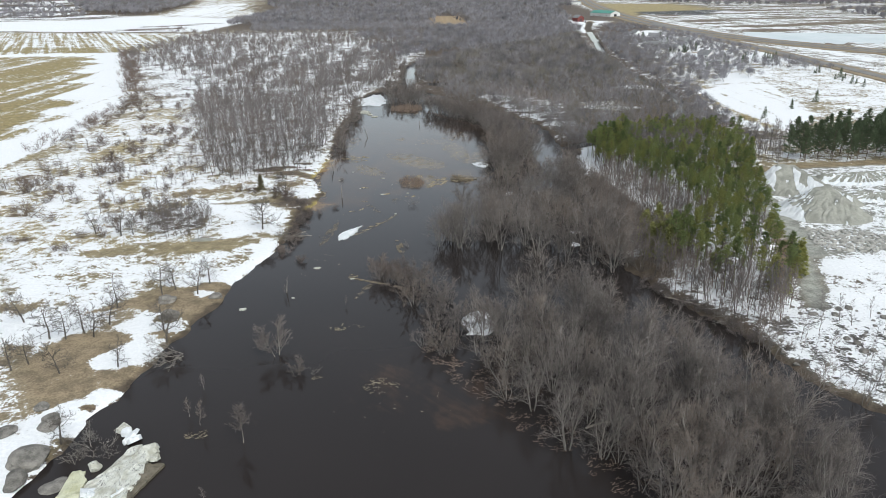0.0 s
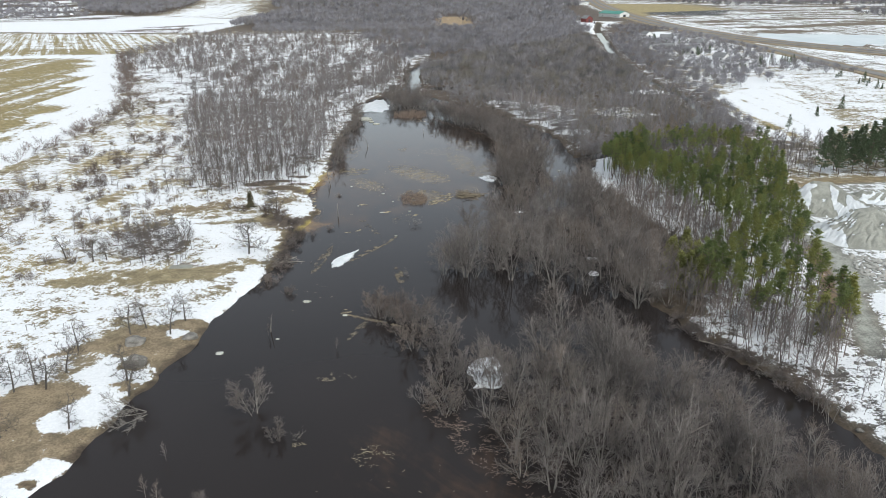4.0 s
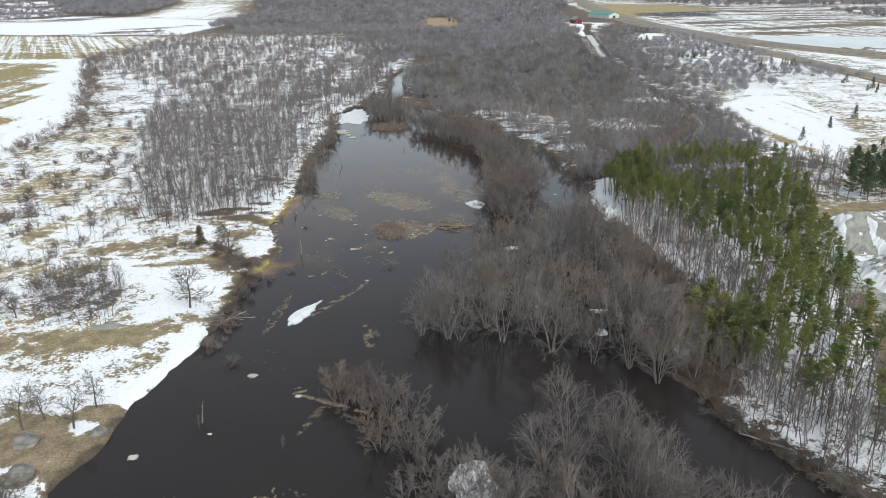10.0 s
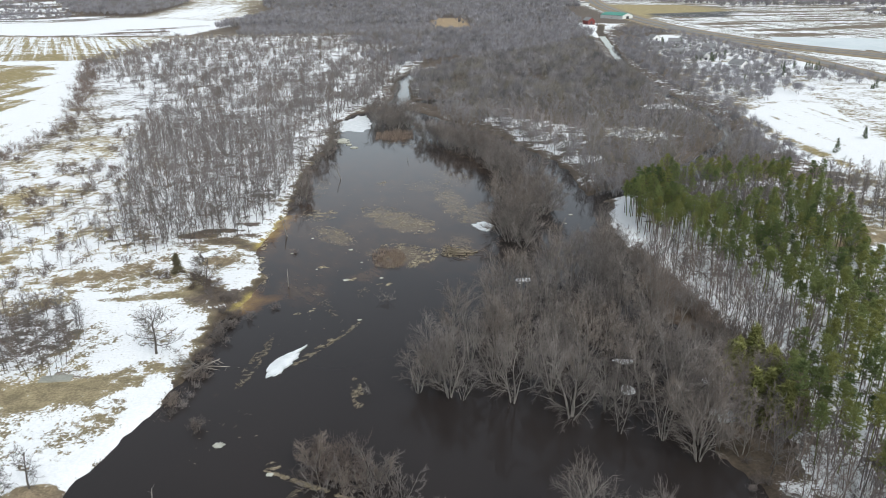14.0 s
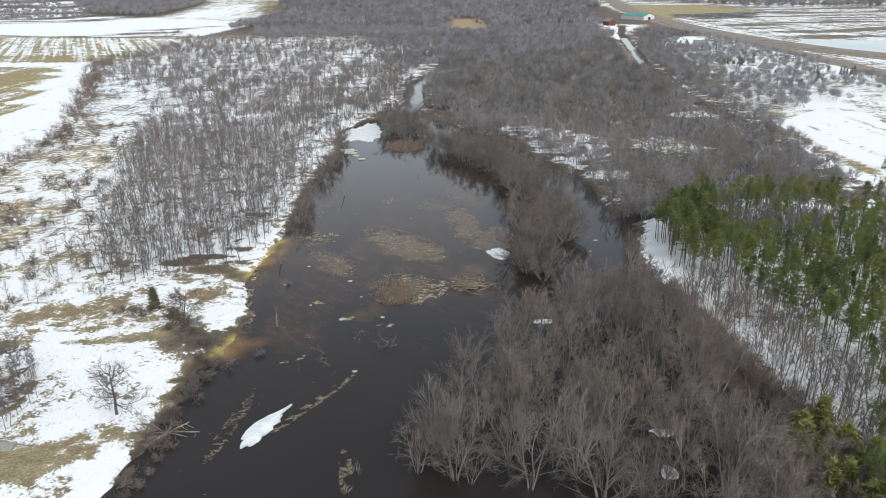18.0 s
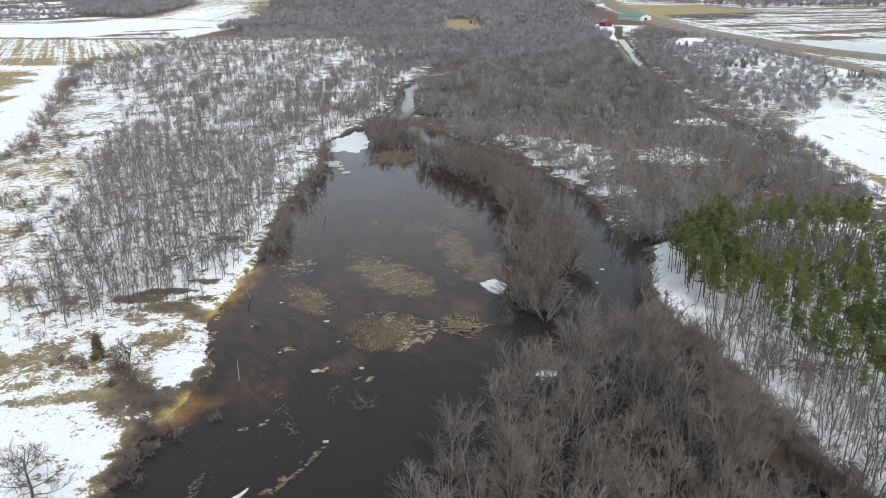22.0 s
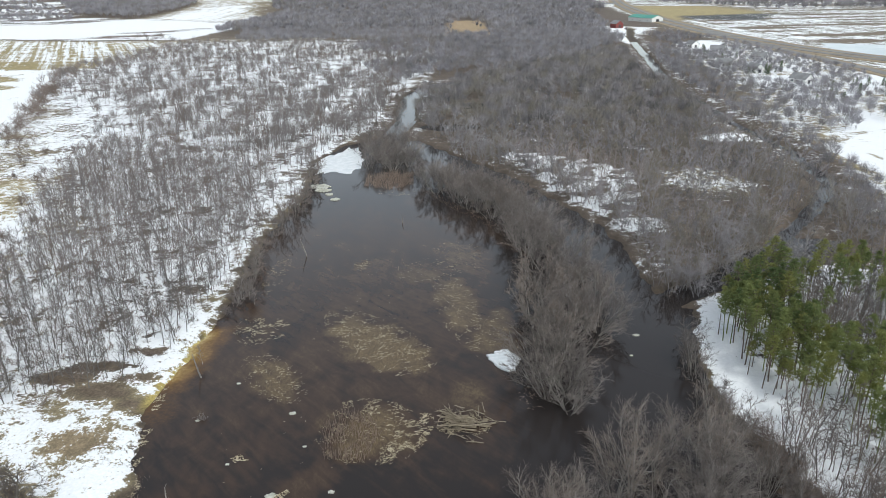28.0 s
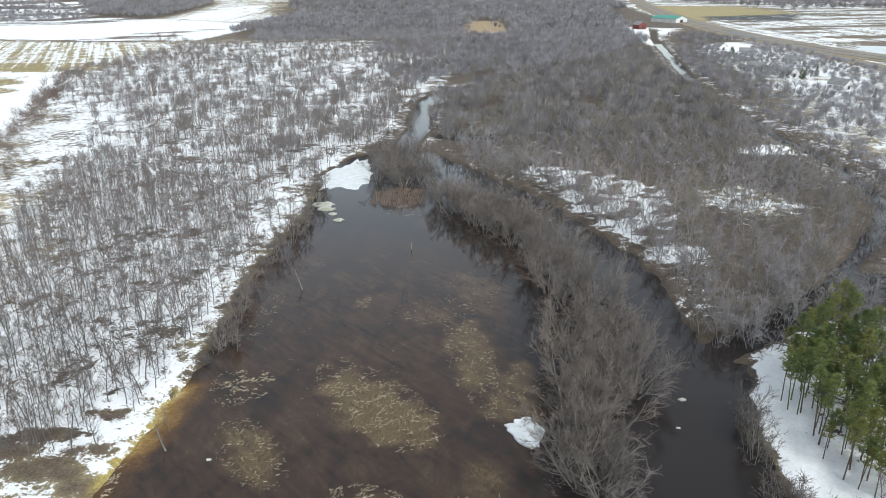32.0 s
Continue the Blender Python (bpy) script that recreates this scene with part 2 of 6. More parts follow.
CLEARED = [[(254, 955), (304, 990), (305, 934), (249, 821), (236, 852)], [(198, 650), (231, 684), (262, 668), (245, 612), (216, 630)], [(210, 1155), (248, 1200), (232, 1045), (203, 960)],
           [(222, 545), (229, 505), (222, 482), (200, 484)], [(272, 606), (318, 600), (320, 680), (292, 655)]]
CLEARING = [(30, 440), (38, 450), (57, 432), (74, 420), (78, 402), (73, 380), (60, 358), (54, 363), (47, 380), (40, 412)]
FIELD_WEST = [(-168, 240), (-166, 300), (-168, 350), (-178, 420), (-223, 552), (-309, 753), (-620, 720), (-620, 240)]


def dist_line(x, y, pts, closed=False):
    """The distance of the places (x, y) from a line of points."""
    best = np.full(np.shape(x), 1e18)
    for a, b in zip(pts, pts[1:] + (pts[:1] if closed else [])):
        ex, ey = b[0] - a[0], b[1] - a[1]
        u = np.clip(((x - a[0]) * ex + (y - a[1]) * ey) / (ex * ex + ey * ey), 0, 1)
        best = np.minimum(best, (x - a[0] - u * ex) ** 2 + (y - a[1] - u * ey) ** 2)
    return np.sqrt(best)


def inside(x, y, pts):
    hit = np.zeros(np.shape(x), bool)
    for a, b in zip(pts, pts[1:] + pts[:1]):
        if a[1] != b[1]:
            hit ^= ((a[1] > y) != (b[1] > y)) & (x < a[0] + (y - a[1]) / (b[1] - a[1]) * (b[0] - a[0]))
    return hit


def depth_in(x, y, pts):
    """Metres inside an outline (negative outside)."""
    d = dist_line(x, y, pts, True)
    return np.where(inside(x, y, pts), d, -d)


def smooth(v, a, b):
    u = np.clip((v - a) / (b - a), 0, 1)
    return u * u * (3 - 2 * u)


_rng = np.random.default_rng(5)
_WAVES = [(_rng.uniform(0, 6.28), _rng.uniform(0, 6.28), _rng.uniform(0, 6.28)) for _ in range(24)]


def wobble(x, y, size):
    """Smooth noise of about -1 to 1 with features of that many metres."""
    out = 0
    for k, (a, p, q) in enumerate(_WAVES[:8]):
        w = 6.28 / size * (0.7 + 0.12 * k)
        out = out + np.sin(w * (x * np.cos(a) + y * np.sin(a)) + p + 0.7 * np.sin(w * 0.6 * (y * np.cos(a) - x * np.sin(a)) + q))
    return out / 4


def shore(x, y):
    """Metres from the waterline: positive on land, negative in the water."""
    x2, y2 = x + 0.9 * wobble(x, y, 11) + 0.35 * wobble(y, x, 4), y + 1.0 * wobble(x + 50, y, 11)
    w = depth_in(x2, y2, LAKE)
    w = np.maximum(w, 5.0 - dist_line(x2, y2, UPPER_RIVER))
    w = np.maximum(w, 2.2 + 1.4 * smooth(y2, 590, 660) + 1.2 * (1 - smooth(y2, 318, 345)) - dist_line(x2, y2, EAST_ARM))
    w = np.maximum(w, depth_in(x2, y2, POOL))
    for cx, cy, r in ((22, 566, 10), (78, 571, 12), (62, 545, 7), (8, 504, 8), (110, 620, 10), (2, 634, 10)):
        w = np.maximum(w, r - np.hypot((x2 - cx) / 1.8, y2 - cy))
    return -w


MOUNDS = [(10, 137, 4.2, 6.6, 0.5), (42, 194, 2.6, 1.7, 0.38), (40, 184, 2, 2, 0.38), (27, 234, 3.4, 1.7, 0.38), (54, 176, 2.5, 3, 0.38), (56, 186, 2, 2, 0.38),
          (60, 222, 6, 22, 0.5)]


def height(x, y):
    s = shore(x, y)
    up = 0.25 + 0.75 * (1 - np.exp(-np.maximum(s, 0) / 4)) + 0.012 * np.clip(s, 0, 160) * (1 - smooth(y, 500, 900)) + 0.16 * wobble(x, y, 14) * smooth(s, 1, 9)
    down = -0.35 - 0.9 * (1 - np.exp(np.minimum(s, 0) / 6))
    k = smooth(s, -0.7, 0.9)
    h = down * (1 - k) + up * k
    for cx, cy, rx, ry, top in MOUNDS:
        d = np.hypot((x - cx) / rx, (y - cy) / ry) + 0.22 * wobble(x, y, 5)
        h = np.maximum(h, top - 0.9 * d * d * (top + 0.25))
    far = smooth(y, 1500, 2600) * 55 * smooth(-x, -200, 700)
    return h + far




def grid_axis(marks):
    """Coordinates from (start, step) marks up to the last start."""
    out = []
    for (a, step), (b, _) in zip(marks, marks[1:]):
        out += list(np.linspace(a, b, max(1, round((b - a) / step)), endpoint=False))
    return np.array(out + [marks[-1][0]])


def sheet(name, xs, ys, zfun, material, attrs):
    X, Y = np.meshgrid(xs, ys)
    V = np.stack([X, Y, zfun(X, Y)], -1).reshape(-1, 3)
    nx, ny = len(xs), len(ys)
    i = (np.arange(ny - 1)[:, None] * nx + np.arange(nx - 1)[None, :]).ravel()
    F = np.stack([i, i + 1, i + 1 + nx, i + nx], -1)
    me = mesh_of(name, V, F, material, True)
    for key, fun in attrs.items():
        val = np.asarray(fun(X, Y))
        if val.ndim == 3:
            a = me.attributes.new(key, "FLOAT_COLOR", "POINT")
            rgba = np.concatenate([val.reshape(-1, 3), np.ones((val.size // 3, 1))], 1)
            a.data.foreach_set("color", rgba.astype(np.float32).ravel())
        else:
            a = me.attributes.new(key, "FLOAT", "POINT")
            a.data.foreach_set("value", val.astype(np.float32).ravel())
    return me


def mesh_of(name, V, F, material, shade=False):
    me = bpy.data.meshes.new(name)
    V, F = np.asarray(V, np.float32), np.asarray(F, np.int32)
    k = F.shape[1]
    me.vertices.add(len(V))
    me.vertices.foreach_set("co", V.ravel())
    me.loops.add(F.size)
    me.loops.foreach_set("vertex_index", F.ravel())
    me.polygons.add(len(F))
    me.polygons.foreach_set("loop_start", np.arange(0, F.size, k, dtype=np.int32))
    me.polygons.foreach_set("loop_total", np.full(len(F), k, np.int32))
    me.polygons.foreach_set("use_smooth", np.full(len(F), shade, bool))
    me.update(calc_edges=True)
    me.materials.append(material)
    return me


MEADOW = (0.40, 0.325, 0.175)
GRASS, MUD, LEAF, STUBBLE, GRIT, TILL = (0.295, 0.24, 0.14), (0.13, 0.095, 0.06), (0.12, 0.092, 0.07), (0.31, 0.245, 0.11), (0.33, 0.33, 0.29), (0.10, 0.075, 0.055)


def paint_ground(x, y):
    """Snow cover 0 to 1, soil colour and plough rows for every place."""
    s = shore(x, y)
    snow = 0.5 + 0.08 * wobble(x, y, 40)
    soil = np.empty(x.shape + (3,))
    soil[:] = GRASS
    rows, ridge = np.zeros(x.shape), np.zeros(x.shape)

    def lay(k, white=None, earth=None, row=None):
        nonlocal snow, rows
        k = np.clip(k, 0, 1)
        if white is not None:
            snow = snow * (1 - k) + white * k
        if earth is not None:
            soil[:] = soil * (1 - k[..., None]) + np.array(earth) * k[..., None]
        if row is not None:
            rows = rows * (1 - k) + row * k

    def area(pts, soft=6):
        return smooth(depth_in(x, y, pts) + soft * 0.5 * wobble(x, y, 11), -soft, soft)

    def disc(cx, cy, rx, ry, soft=0.35):
        edge = 0.24 * wobble(x, y, 8) + 0.14 * wobble(y + 9, x, 3.2)
        return 1 - smooth(np.hypot((x - cx) / rx, (y - cy) / ry) + edge, 1 - soft, 1 + soft)

    # far country: woodland floor, fields and the flats to the east
    lay(smooth(y, 480, 640) * smooth(x, -40, 10), 0.1, LEAF)
    lay(area([(-30, 420), (-20, 660), (-250, 900), (-220, 560), (-150, 420)], 20), 0.6 + 0.12 * wobble(x, y, 45), LEAF)
    lay(area([(-60, 620), (-260, 830), (-250, 1050), (0, 1050), (0, 700)], 40), 0.52 + 0.2 * wobble(x, y, 60), LEAF)
    lay(area([(-330, 1050), (260, 1050), (300, 2600), (-500, 2600)], 60), 0.1, LEAF)
    lay(smooth(y, 296, 320) * smooth(x, 38, 52) * (1 - smooth(x, 150, 165)), 0.36 + 0.25 * wobble(x, y, 9), LEAF)
    lay(smooth(y, 425, 450) * smooth(x, -8, 4) * (1 - smooth(x, 150, 165)), 0.12, LEAF)
    lay(1 - smooth(dist_line(x, y, EAST_ARM), 12, 22), 0.35, LEAF)
    lay(area(WOOD_NORTH, 6), 0.14 + 0.14 * wobble(x, y, 26), LEAF)
    lay(area(WOOD_WEST, 8), 0.63 + 0.12 * wobble(x, y, 23), LEAF)
    lay(area(WOOD_WEST, 8) * smooth(y, 780, 900), 0.62 + 0.2 * wobble(x, y, 60), (0.2, 0.155, 0.09))
    lay(1 - smooth(dist_line(x, y, UPPER_RIVER), 9, 18), 0.42, LEAF)
    lay((1 - smooth(dist_line(x, y, BANK_NORTH), 7, 12)) * (s > 0), 0.3, LEAF)
    lay(area(CLEARING, 3) * smooth(wobble(x, y, 12) + 0.4 * wobble(y, x, 5), -0.5, 0.2), 0.8, LEAF)
    lay(disc(66, 352, 8, 7), 0.78, LEAF)
    lay(disc(100, 400, 14, 16), 0.55, GRASS)
    lay(disc(138, 471, 14, 8), 0.95)
    # west: fields
    lay(area(FIELD_WEST, 4), 0.26, STUBBLE, 0.5)
    edge = depth_in(x, y, FIELD_WEST)
    lay(smooth(edge, -2, 4) * (1 - smooth(edge + 10 * wobble(x, y, 60), 24, 44)), 0.98)
    striped = area([(-296, 750), (-284, 860), (-325, 1000), (-450, 1048), (-620, 1062), (-900, 1100), (-900, 720), (-420, 735)], 10)
    lay(striped, 0.52, STUBBLE, 0.0)
    ridge = np.maximum(ridge, striped)
    lay(area([(-620, 760), (-300, 745), (-296, 800), (-420, 815), (-620, 830)], 14), 0.3, STUBBLE)
    lay(area([(-900, 1130), (-620, 1110), (-460, 1052), (-322, 1055), (-316, 1250), (-340, 1375), (-584, 1540), (-640, 1400), (-900, 1330)], 10), 0.98, TILL)
    bare_strip = area([(-500, 1075), (-425, 1225), (-350, 1290), (-330, 1270), (-390, 1180), (-330, 1062), (-420, 1052)], 9)
    lay(bare_strip * smooth(wobble(x * 0.5, y * 1.6, 70), -0.5, 0.3), 0.3, (0.15, 0.11, 0.08))
    lay(1 - smooth(dist_line(x, y, [(-900, 1112), (-620, 1098), (-455, 1046), (-325, 1050)]), 4, 10), 0.15, (0.11, 0.085, 0.06))
    lay(area([(-545, 1575), (-500, 1900), (-345, 1560), (-342, 1410)], 12), 0.62 + 0.3 * smooth(-x - 420, 0, 80), STUBBLE, 0.5)
    lay(area([(-584, 1545), (-740, 1630), (-1180, 2600), (-880, 2700), (-575, 1855)], 15), 0.12, LEAF)
    lay(area([(-640, 1420), (-600, 1545), (-760, 1640), (-1200, 2600), (-2400, 2600), (-1500, 1250), (-900, 1345)], 15), 0.5 + 0.5 * wobble(x * 0.5, y * 0.5, 60), LEAF)
    # meadow and bank of the west side
    lay(disc(-130, 330, 30, 45), 0.62, MEADOW)
    lay(disc(-120, 250, 45, 45), 0.59, MEADOW)
    lay(area([(-140, 288), (-138, 322), (-114, 312), (-118, 278)], 5), 0.42, MEADOW)
    lay(area([(-160, 352), (-150, 400), (-133, 392), (-128, 350)], 6), 0.52, MEADOW)
    lay(disc(-108, 160, 16, 7), 0.25, GRASS)
    lay(disc(-105, 195, 40, 30), 0.56, MEADOW)
    lay(area([(-48, 158), (-58, 150), (-110, 146), (-120, 172), (-88, 176), (-66, 170), (-50, 175)], 3), 0.61, GRASS)
    lay(area([(-140, 146), (-70, 149), (-62, 140), (-56, 126), (-60, 100), (-70, 70), (-160, 70)], 4), 0.45, (0.28, 0.225, 0.145))
    lay(area([(-91, 142), (-84, 152), (-73, 146), (-73, 133), (-77, 130), (-80, 128), (-110, 130), (-110, 140)], 1.5), 0.7)
    lay(area([(-73, 109), (-79, 121), (-75, 132), (-68, 134), (-61, 131), (-67, 121.5), (-63, 117.6), (-56, 121), (-54, 112), (-62.5, 110), (-68, 106.5)], 1.2), 0.1, (0.265, 0.205, 0.13))
    meadow = area([(-64, 216), (-90, 240), (-98, 275), (-112, 345), (-165, 345), (-165, 250), (-150, 180), (-100, 176), (-80, 196)], 8)
    lay(meadow * smooth(wobble(x, y, 19) + 0.4 * wobble(y, x, 6), 0.45, 1.0), 0.45, (0.2, 0.15, 0.095))
    lay(disc(-77, 207, 13, 15), 0.48, LEAF)
    lay(area([(-80, 228), (-66, 198), (-58, 191), (-50.6, 196), (-46, 198), (-43, 205), (-46, 215.5), (-54, 225), (-78, 227)], 1.5), 0.72, GRASS)
    lay(area([(-48, 188), (-50, 175), (-58, 170), (-66, 169), (-92, 174), (-80, 180), (-58, 182)], 2), 0.53, GRASS)
    lay(area([(-96, 180), (-81, 187), (-66.5, 187), (-56, 189.5), (-50, 195.5), (-45, 192), (-50, 185.5), (-57, 180), (-66, 178.5), (-78, 178), (-92, 176)], 1.5), 0.24, GRASS)
    lay(area([(-95, 233), (-86, 238), (-75, 243), (-65, 254), (-64, 245), (-76, 234), (-83, 231)], 2), 0.38, (0.26, 0.2, 0.12))
    lay(area([(-80, 222), (-62, 226), (-50, 230), (-50, 226), (-62, 222)], 1.5), 0.3, GRASS)
    lay(disc(-50.5, 247, 5.5, 4), 0.32, (0.25, 0.19, 0.115))
    lay(area([(-78, 142), (-70, 149), (-65, 156), (-58, 155), (-54, 160.5), (-47, 160), (-47, 150), (-49, 141), (-50, 138), (-56, 141), (-65.6, 145)], 1.2), 0.08, (0.265, 0.205, 0.13))
    lay(disc(-80, 152, 12, 6), 0.6, GRASS)
    lay(area([(-68, 134), (-64.6, 143.2), (-60.4, 142.6), (-51, 138), (-52, 130), (-55, 127), (-61, 131)], 1.0), 0.84)
    lay(disc(-56.5, 132.8, 2.8, 1.8), 0.08, (0.265, 0.205, 0.13))
    lay(disc(-58, 140.2, 3, 1.6), 0.1, (0.15, 0.12, 0.08))
    lay(area([(-84, 112), (-110, 128), (-130, 100), (-100, 60), (-72, 70), (-70, 98)], 4), 0.55, GRASS)
    lay(area(WOOD_WEST, 8) * smooth(0.7 * wobble(x + 20, y * 1.1, 15) + 0.6 * wobble(x, y, 5) + 0.5 * wobble(y, x + 9, 2.8), 0.45, 1.1), 0.42, LEAF)
    # east bank, pine wood and pit
    lay(area([(59, 130), (60, 296), (76, 312), (110, 320), (138, 312), (134, 290), (112, 230), (92, 150), (70, 124)], 3), 0.66, LEAF)
    lay(area([(50, 166), (53, 154), (56, 147), (60, 139), (66, 124), (71, 124), (66, 138), (60, 150), (58, 166)], 2), 0.45, LEAF)
    lay(area([(50, 160), (50, 176), (58, 190), (56, 240), (59.5, 240), (63, 228), (67, 215), (68.5, 204), (68, 190), (63, 174), (59, 160)], 1.2), 0.06, (0.095, 0.072, 0.05))
    lay(area([(60, 243), (61, 292), (68, 298), (68, 280), (67, 252), (64, 232)], 1.5), 1.05)
    lay(area([(152, 328), (168, 320), (200, 365), (224, 468), (209, 484), (168, 447), (156, 385)], 2), 0.84, STUBBLE, 0.9)
    lay(smooth(x, 165, 190) * (1 - smooth(y, 300, 330)), 0.5, GRASS)
    lay(area([(230, 370), (230, 520), (330, 500), (330, 300)], 15), 0.62, GRASS)
    lay(area([(185, 500), (230, 900), (335, 900), (310, 500)], 20), 0.6 + 0.15 * wobble(x, y, 30), GRASS)
    lay(area([(250, 1080), (200, 1180), (230, 1260), (300, 1200)], 10), 0.7, GRASS)
    for pts in CLEARED:
        lay(area(pts, 6), 0.93 + 0.15 * wobble(x, y, 22), GRASS)
    lay(area([(300, 900), (330, 500), (900, 300), (2400, 800), (2000, 2600), (420, 2600)], 15), 0.55, (0.20, 0.17, 0.12), 0.3)
    lay(smooth(x, 380, 430) * smooth(wobble(x * 0.35, y, 90), 0.0, 0.5), 0.1, (0.17, 0.13, 0.09))
    lay(area([(352, 1350), (430, 2000), (640, 1900), (600, 1560), (470, 1420)], 10), 0.05, (0.36, 0.29, 0.14), 0.3)
    lay(area([(420, 1500), (625, 1570), (510, 1350), (400, 1400)], 10), 0.25, (0.06, 0.06, 0.06))
    lay(area([(0, 1080), (64, 1080), (58, 1420), (6, 1420)], 6), 0.12, (0.36, 0.26, 0.15))
    pit = area([(100, 200), (112, 246), (120, 258), (185, 262), (230, 200), (160, 140), (96, 140), (84, 138)], 4)
    lay(pit, 0.5, (0.27, 0.265, 0.23))
    lay(1 - smooth(dist_line(x, y, [(117, 254), (111, 238), (105, 209), (101, 182), (93, 155), (88, 141)]) + wobble(x, y, 7), 3.5, 6), 0.0, GRIT)
    lay(area([(98, 167), (118, 170), (122, 150), (97, 137), (88, 138), (92, 149)], 2), 0.7, (0.2, 0.17, 0.13))
    lay(1 - smooth(dist_line(x, y, [(101, 196), (95, 178), (90, 165), (84, 156)]) + 0.6 * wobble(x, y, 4), 1.2, 2.6), 0.1, (0.2, 0.14, 0.085))
    lay(disc(111, 226, 3, 7), 0.95)
    lay(disc(110, 207, 5, 3), 0.95)
    lay(disc(150, 214, 8, 4), 0.9)
    lay(1 - smooth(dist_line(x, y, [(112, 250), (135, 258), (185, 263)]), 1.5, 5), 0.15, (0.27, 0.21, 0.125))
    lay(area([(66, 128), (80, 140), (110, 140), (110, 90), (78, 100), (70, 110)], 4), 0.56, (0.10, 0.09, 0.08))
    lay(disc(-41, 219, 3.5, 10), 0.1, (0.09, 0.065, 0.045))
    lay(disc(-46, 224, 6, 6), 0.25, LEAF)
    # wet edge of every bank, and the bed
    lay(1 - smooth(s + 0.9 * wobble(x, y, 4), 0.3 + 0.9 * (x > 40) * (y < 240), 2.3 + 1.0 * (x > 40) * (y < 240)), 0.08, (0.075, 0.056, 0.038))
    lay(area([(-44.8, 190), (-48.6, 185), (-48.2, 175), (-51.2, 166.5), (-55, 163), (-49, 158.5), (-46, 168), (-43.5, 173), (-42.6, 186)], 1.2), 0.84)
    lay(disc(-56.5, 160.8, 5, 1.1), 0.95)
    lay(disc(-54.5, 152.8, 2.2, 2), 0.95)
    lay(area([(-67, 121.7), (-61, 130), (-54, 127), (-55.6, 121.5), (-60.5, 120.2), (-63.3, 118)], 0.8), 0.95)
    lay(area([(-68, 104), (-63.7, 108.3), (-61.8, 108.1), (-62.2, 110.2), (-59.4, 112), (-56, 111.4), (-57.3, 106.3), (-58.6, 98), (-62.9, 96.8), (-67.5, 99)], 0.7), 0.97)
    lay(disc(-60.5, 106.3, 1.8, 0.8), 0.1, MUD)
    lay(disc(-67.5, 89, 6.5, 8), 0.92)
    lay(disc(-63, 84, 3, 4), 0.92)
    lay(area([(-47, 258), (-41, 250), (-38.5, 238), (-41, 229), (-48, 232), (-49, 240)], 2.5), 0.66)
    lay(area([(-46, 290), (-42, 288), (-43, 262), (-48, 262)], 2), 0.66)
    for cx, cy, rx, ry in ((-53, 262, 5, 2.2), (-48.5, 267, 3.5, 1.6), (-57, 270, 5, 2), (-46.5, 258, 2.5, 2), (-62, 266, 6, 1.8), (-52, 277, 4, 1.5)):
        lay(disc(cx, cy, rx, ry), 0.12, (0.12, 0.09, 0.062))
    lay(area([(57.5, 258), (58, 272), (61, 286), (66, 296), (71, 298), (68, 284), (65, 268), (64, 252), (61, 246)], 0.8), 1.05)
    brow = (x - np.interp(y, [p[1] for p in RIDGE[::-1]], [p[0] for p in RIDGE[::-1]])) + 0.5 * wobble(x, y, 5)
    lay((1 - smooth(brow, -0.5, 0.6)) * smooth(x, 46, 50) * smooth(y, 182, 190) * (1 - smooth(y, 244, 250)), 0.02, (0.085, 0.06, 0.04))
    lay(smooth(brow, 0.2, 1.0) * (1 - smooth(brow, 4, 6.5)) * smooth(y, 190, 200) * (1 - smooth(y, 284, 290)) * (x < 80), 0.95)
    seep = np.maximum(smooth(y, 254, 262) * (1 - smooth(y, 286, 291)), smooth(y, 217, 221) * (1 - smooth(y, 226, 230))) * (x < -20)
    lay(seep * (1 - smooth(s + 0.7 * wobble(x, y, 3.3), 0.5, 1.7)), 0.36, (0.42, 0.33, 0.10))
    for cx, cy, rx, ry, top in MOUNDS[:-1]:
        lay(disc(cx, cy, rx * 1.25, ry * 1.25), 0.8, LEAF)
    return snow, soil, rows, ridge


# ---- land and water ----
gx = grid_axis([(-2600, 200), (-1000, 40), (-400, 8), (-180, 2.5), (-110, 1.4), (125, 3), (260, 10), (600, 60), (2600, 0)])
gy = grid_axis([(-260, 20), (40, 4), (76, 1.5), (310, 2.2), (480, 4), (700, 10), (1300, 25), (2400, 120), (4600, 0)])
made = {}


def once(x, y):
    if "all" not in made:
        made["all"] = paint_ground(x, y)
    return made["all"]


ground = new("ground", sheet("ground", gx, gy, height, M_GROUND, {"snow": lambda x, y: once(x, y)[0], "soil": lambda x, y: once(x, y)[1], "rows": lambda x, y: once(x, y)[2], "ridge": lambda x, y: once(x, y)[3]}))
tagged(ground, "river plain of melting snow, dry grass and leaf litter", "ground", kind="structure")

